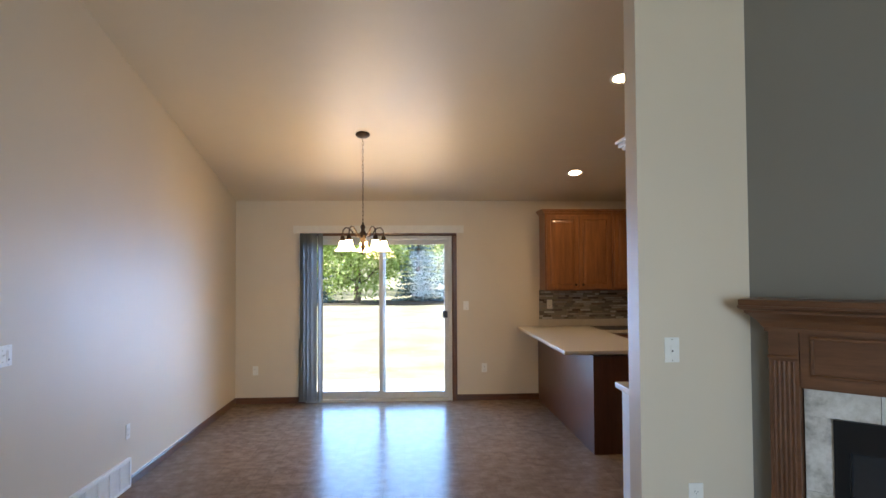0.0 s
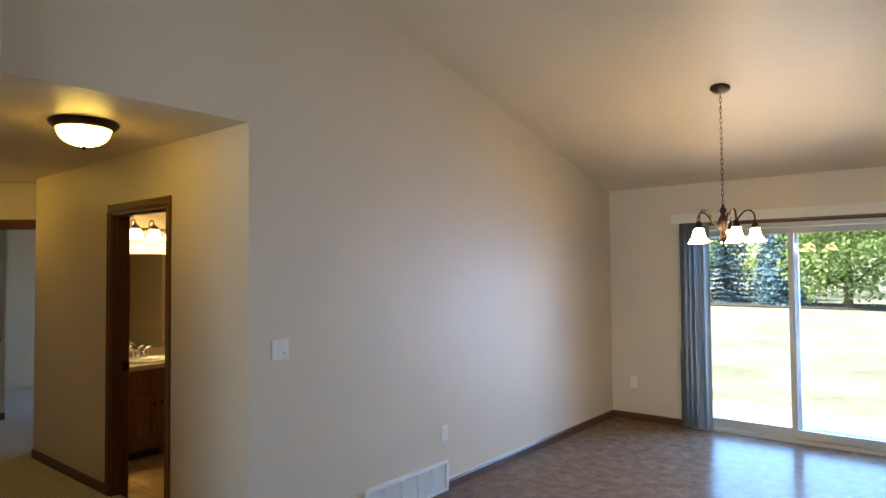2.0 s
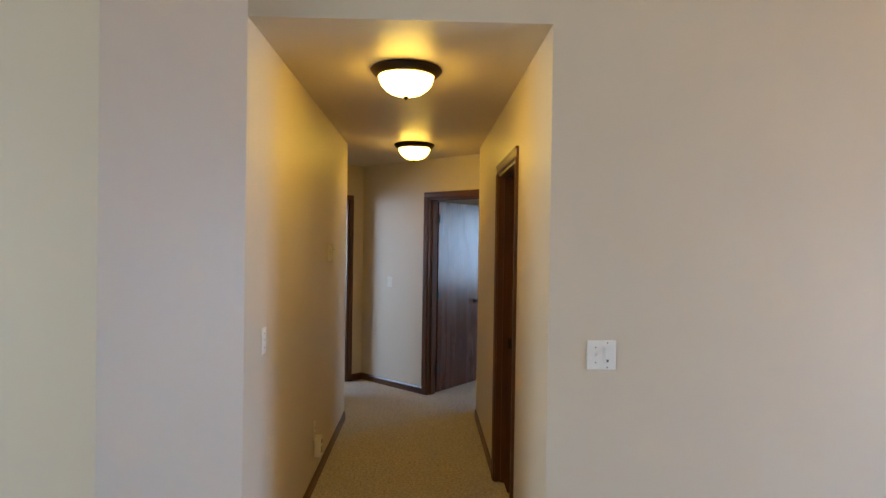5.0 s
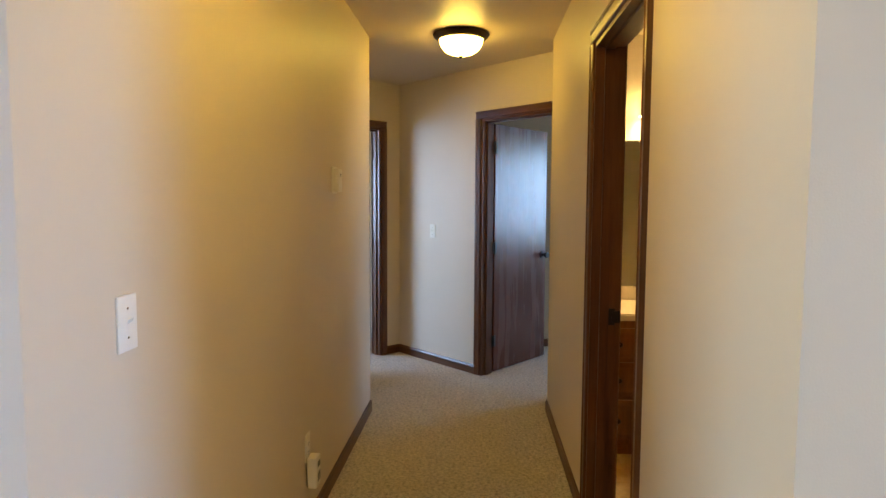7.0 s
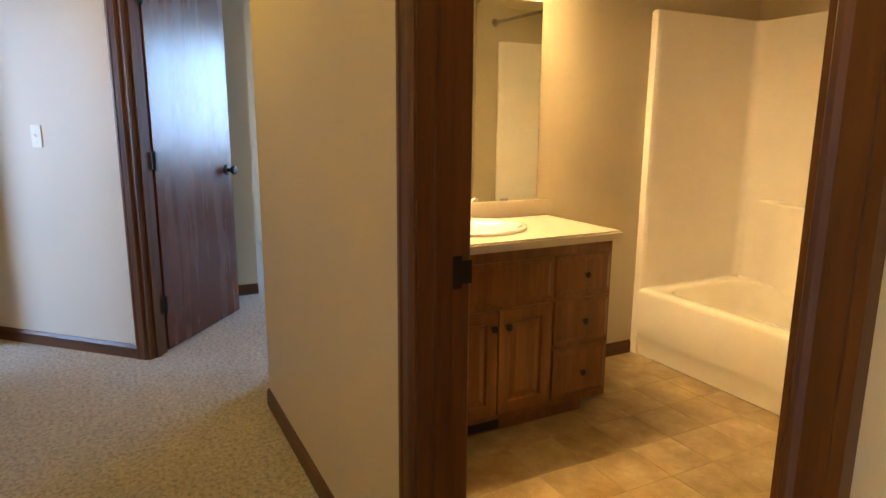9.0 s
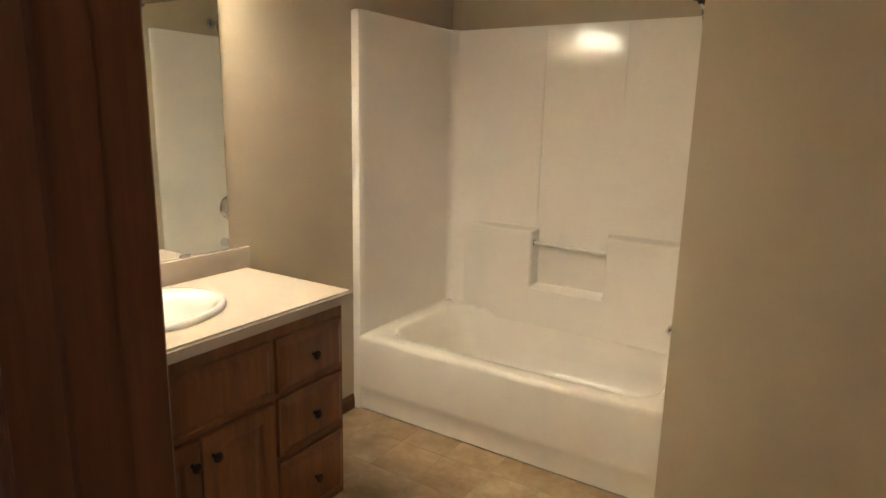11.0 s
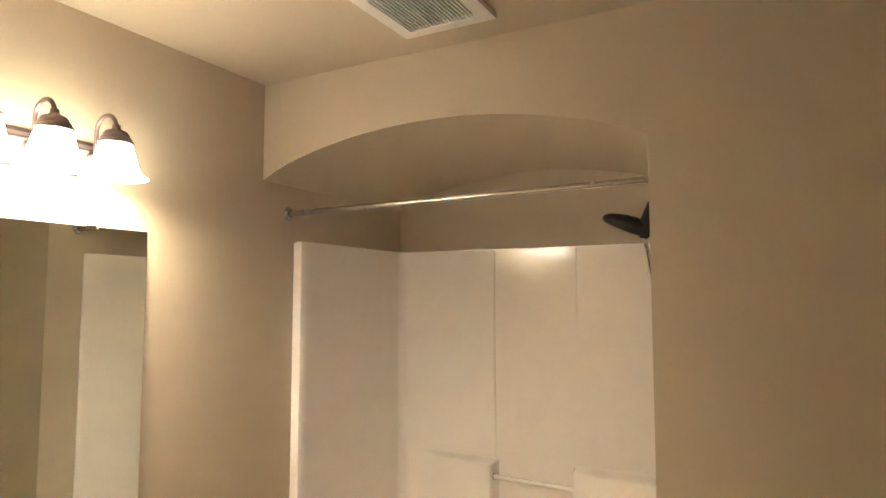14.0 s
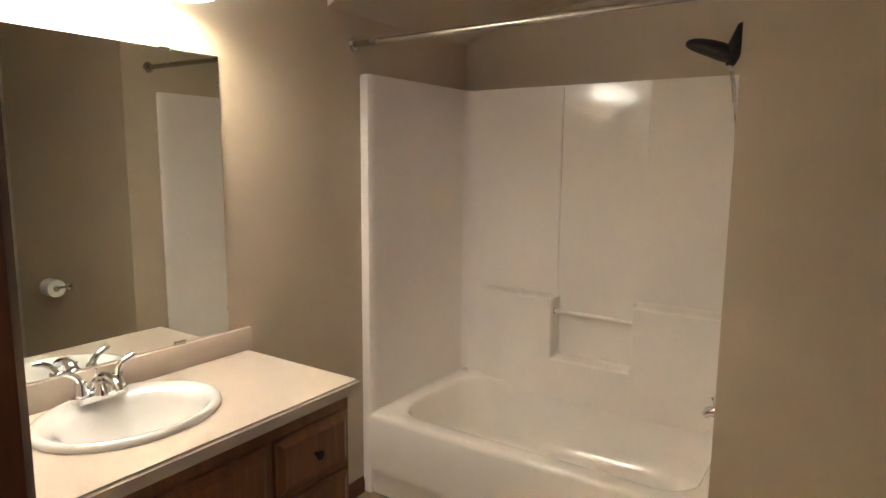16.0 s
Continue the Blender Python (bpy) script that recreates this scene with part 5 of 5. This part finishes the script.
part("holder", tube(bmesh.new(), [(-0.088, 0, 0.052), (-0.098, 0, 0.044), (-0.11, 0, 0.012), (-0.124, 0, -0.03), (-0.132, 0, -0.06), (-0.134, 0, -0.088)], [0.013, 0.021, 0.023, 0.027, 0.027, 0.015], 16), BLACK, sh, "black swivel holder", 50)
bm = tube(bmesh.new(), [(-0.115, 0, -0.06), (-0.14, 0, -0.05), (-0.17, 0, -0.036), (-0.205, 0, -0.022), (-0.24, 0, -0.011), (-0.268, 0, -0.003), (-0.286, 0, 0.001), (-0.291, 0, 0.002)], [0.022, 0.03, 0.033, 0.031, 0.027, 0.021, 0.012, 0.004], 20)
part("spray_head", bm, BLACK, sh, "black spray head", 60)
part("swivel_ring", tube(bmesh.new(), [(-0.1, 0, 0.018), (-0.072, 0, 0.006), (-0.06, 0, 0.0)], [0.012, 0.011, 0.01], 12), CHROME, sh, "chrome swivel ring", 50)
part("hose", tube(bmesh.new(), [(-0.134, 0, -0.085), (-0.122, 0.004, -0.14), (-0.1, 0.01, -0.3), (-0.088, 0.02, -0.55), (-0.083, 0.035, -0.72), (-0.078, 0.055, -0.765), (-0.07, 0.07, -0.72), (-0.062, 0.06, -0.5), (-0.056, 0.03, -0.2), (-0.06, 0.008, -0.04), (-0.065, 0.0, -0.012)], 0.007, 8), STEEL, sh, "chrome hose", 60)

RY = 2.012
cr = thing("shower_rod", "brushed steel shower curtain rod across the alcove", "rod", pose(BX, RY, 1.925))
part("rod", tube(bmesh.new(), [(0.001, 0, 0), (AX - BX - 0.001, 0, 0.014)], 0.0125, 16), STEEL, cr, "", 60)
for x, s in ((0.0, 90), (AX - BX, -90)):
    part("flange", lathe(bmesh.new(), [(0.0126, 0.012), (0.022, 0.011), (0.027, 0.006), (0.029, 0.0)], 20, (x, 0, 0.014 if x > 0 else 0.0), pose(0, 0, 0, 0, s, 0)), STEEL, cr, "", 40)

# exhaust fan
fan = thing("exhaust_fan", "white plastic exhaust fan grille on the bathroom ceiling", "fan grille", pose(-2.228, 1.553, H))
HW = 0.162
bm = bmesh.new()
for a in ((-HW, HW, -HW, -0.12), (-HW, HW, 0.12, HW), (-HW, -0.12, -0.12, 0.12), (0.12, HW, -0.12, 0.12)):
    box(bm, *a, -0.016, -0.001)
part("frame", bm, WHITEP, fan)
# black sheet added to stand for the shade in the hollow behind the slats
part("hollow_shade_sheet", boxes((-0.12, 0.12, -0.12, 0.12, -0.003, -0.0015)), BLACK, fan)
for k in range(19):
    x = -0.114 + k * 0.01267
    part("slat", boxes((x - 0.002, x + 0.002, -0.12, 0.12, -0.014, -0.009)), WHITEP, fan)

# paper holder on the wall east of the alcove
tp = thing("paper_holder", "chrome toilet paper holder with a white paper roll", "paper holder", pose(-0.94, BN, 0.66))
part("mount", boxes((-0.022, 0.022, -0.012, 0, -0.022, 0.022), bevel=0.003), CHROME, tp)
part("post", tube(bmesh.new(), [(0, -0.01, 0), (0, -0.06, 0), (0.012, -0.075, 0), (0.15, -0.075, 0), (0.156, -0.075, 0)], [0.009, 0.008, 0.008, 0.008, 0.012], 12), CHROME, tp, "", 60)
bm = lathe(bmesh.new(), [(0.02, 0.02), (0.052, 0.02), (0.054, 0.022), (0.054, 0.118), (0.052, 0.12), (0.02, 0.12), (0.02, 0.02)], 32, (0, -0.075, -0.008), pose(0, 0, 0, 0, 90, 0))
part("paper_roll", bm, PAPER, tp, "white paper roll", 40)

# ---------------- outdoors ----------------
gr = boxes((-300, 300, -300, 400, -0.5, -0.17))
structure("ground", gr, LAWN, "pale sunlit mown lawn")
bm = bmesh.new()
prism(bm, [(-2.5, N + 0.165), (6.5, N + 0.165), (6.5, 5.9), (5.0, 6.25), (3.2, 6.45), (1.5, 6.5), (0.0, 6.4), (-1.4, 6.2), (-2.5, 5.9)], "z", -0.18, -0.09)
structure("patio", bm, CONCRETE, "pale concrete patio slab outside the slider")

# dark strip of ground along the lawn's far edge
bm = bmesh.new()
prism(bm, [(-24, 28.4), (-12, 27.9), (-4, 28.2), (3, 28.0), (11, 28.5), (22, 28.2), (22, 32.5), (-24, 32.5)], "z", -0.2, -0.12)
structure("planting_bed", bm, DARKGROUND, "dark strip of ground under the trees at the lawn's edge")


def quads(name, centres, sizes, normals, mat, parent, label, elong=1.0):
    """Many small leaf blades as one mesh."""
    rs = np.random.RandomState(7)
    nq = len(centres)
    nrm = normals / np.maximum(1e-6, np.linalg.norm(normals, axis=1, keepdims=True))
    ref = rs.normal(size=(nq, 3))
    u = np.cross(nrm, ref)
    u /= np.maximum(1e-6, np.linalg.norm(u, axis=1, keepdims=True))
    v = np.cross(nrm, u)
    s = sizes[:, None]
    verts = np.empty((nq, 4, 3))
    verts[:, 0] = centres - u * s * elong
    verts[:, 1] = centres - v * s * 0.6 + nrm * s * 0.15
    verts[:, 2] = centres + u * s * elong
    verts[:, 3] = centres + v * s * 0.6 + nrm * s * 0.15
    me = bpy.data.meshes.new(name)
    me.from_pydata(verts.reshape(-1, 3).tolist(), [], np.arange(nq * 4).reshape(-1, 4).tolist())
    me.materials.append(mat)
    ob = new(name, me)
    ob.parent = parent
    return tagged(ob, label)


def spruce(x, y, h, r, seed):
    rs = np.random.RandomState(seed)
    t = thing("spruce_tree", "blue-green spruce tree standing at the lawn's edge", "tree", pose(x, y, -0.17), "lawn spruces")
    part("trunk", tube(bmesh.new(), [(0, 0, 0), (0, 0, h * 0.5), (0, 0, h * 0.97)], [0.16, 0.09, 0.01], 8), BARK, t, "", 60)
    cs, ns, ss = [], [], []
    z = 0.25
    while z < h * 0.98:
        rad = r * (1 - z / h) ** 0.85
        nb = int(9 + 8 * rad / r)
        for b_ in range(nb):
            a = rs.uniform(0, 2 * math.pi)
            ln = rad * rs.uniform(0.75, 1.12)
            m_ = int(10 + 26 * ln / r)
            q = rs.uniform(0.12, 1, m_)
            spread = 0.13 * (0.4 + q) * r * 0.5
            px = q * ln * math.cos(a) + rs.normal(0, 1, m_) * spread
            py = q * ln * math.sin(a) + rs.normal(0, 1, m_) * spread
            pz = z - 0.28 * q * ln + 0.18 * q * q * ln + rs.normal(0, 0.04, m_)
            cs.append(np.stack([px, py, pz], 1))
            ns.append(np.stack([rs.normal(0, 0.5, m_) + 0.3 * math.cos(a), rs.normal(0, 0.5, m_) + 0.3 * math.sin(a), np.ones(m_)], 1))
            ss.append(rs.uniform(0.05, 0.11, m_))
        z += h * 0.035
    quads("crown", np.concatenate(cs), np.concatenate(ss), np.concatenate(ns), NEEDLE, t, "layered blue-green needles", 1.3)


def leafy(x, y, h, r, seed, leaves=9000):
    rs = np.random.RandomState(seed)
    t = thing("deciduous_tree", "leafy light green tree in sun beyond the lawn", "tree", pose(x, y, -0.17), "lawn trees")
    bm = bmesh.new()
    tube(bm, [(0, 0, 0), (0.05, 0, h * 0.25), (0, 0.05, h * 0.5), (0.1, 0, h * 0.85)], [0.2, 0.15, 0.1, 0.02], 9)
    tips = []
    for k in range(11):
        a = k * 2.4 + rs.uniform(-0.3, 0.3)
        z0 = h * rs.uniform(0.12, 0.5)
        ln = r * rs.uniform(0.6, 0.95)
        tip = (ln * math.cos(a), ln * math.sin(a), z0 + h * rs.uniform(0.1, 0.28))
        tube(bm, [(0, 0, z0), (tip[0] * 0.5, tip[1] * 0.5, z0 + (tip[2] - z0) * 0.65), tip], [0.07, 0.045, 0.012], 6)
        tips.append(tip)
    part("trunk", bm, BARK, t, "", 60)
    cs = []
    nclump = 60
    for k in range(nclump):
        if k < len(tips):
            c = np.array(tips[k])
        else:
            th, ph = rs.uniform(0, 2 * math.pi), math.acos(rs.uniform(-0.95, 1))
            q = rs.uniform(0.55, 1.0)
            c = np.array([r * q * math.sin(ph) * math.cos(th), r * q * math.sin(ph) * math.sin(th), h * 0.47 + h * 0.44 * q * math.cos(ph)])
        cs.append(c + rs.normal(0, 1, (leaves // nclump, 3)) * r * np.array([0.17, 0.17, 0.1]))
    cs = np.concatenate(cs)
    quads("crown", cs, rs.uniform(0.07, 0.15, len(cs)), rs.normal(0, 1, (len(cs), 3)) + np.array([0, 0, 0.6]), LEAF, t, "clumps of light green leaves")


spruce(-3.1, 30.5, 6.2, 1.5, 1)
spruce(-6.0, 32.0, 6.8, 1.6, 2)
spruce(2.7, 31.5, 6.6, 1.5, 3)
spruce(5.0, 33.0, 5.6, 1.5, 4)
spruce(-4.6, 36.0, 5.0, 1.4, 5)
leafy(-0.5, 29.5, 6.4, 2.6, 11)
leafy(-9.5, 34.0, 8.0, 4.0, 12)
leafy(-4.5, 42.0, 9.0, 4.6, 13)
leafy(3.5, 43.0, 9.0, 4.6, 14)
leafy(9.5, 38.0, 8.0, 4.0, 15)
leafy(0.0, 50.0, 10.0, 5.0, 16)
leafy(-15.0, 45.0, 10.0, 5.0, 17)

# ---------------- tiled floors, last ----------------
structure("floor_dining", boxes((0.0, KX, -0.299, N - 0.001, -0.15, DZ)), DININGVINYL, "brown stone-patterned sheet vinyl floor")
tile_floor("floor_bath", BX, -0.235, 0.06, 2.06, 0.2235, 0.003, BATHTILE, BATHGROUT, "tan slate-patterned vinyl tile floor", -2.095, 1.24, ZB)
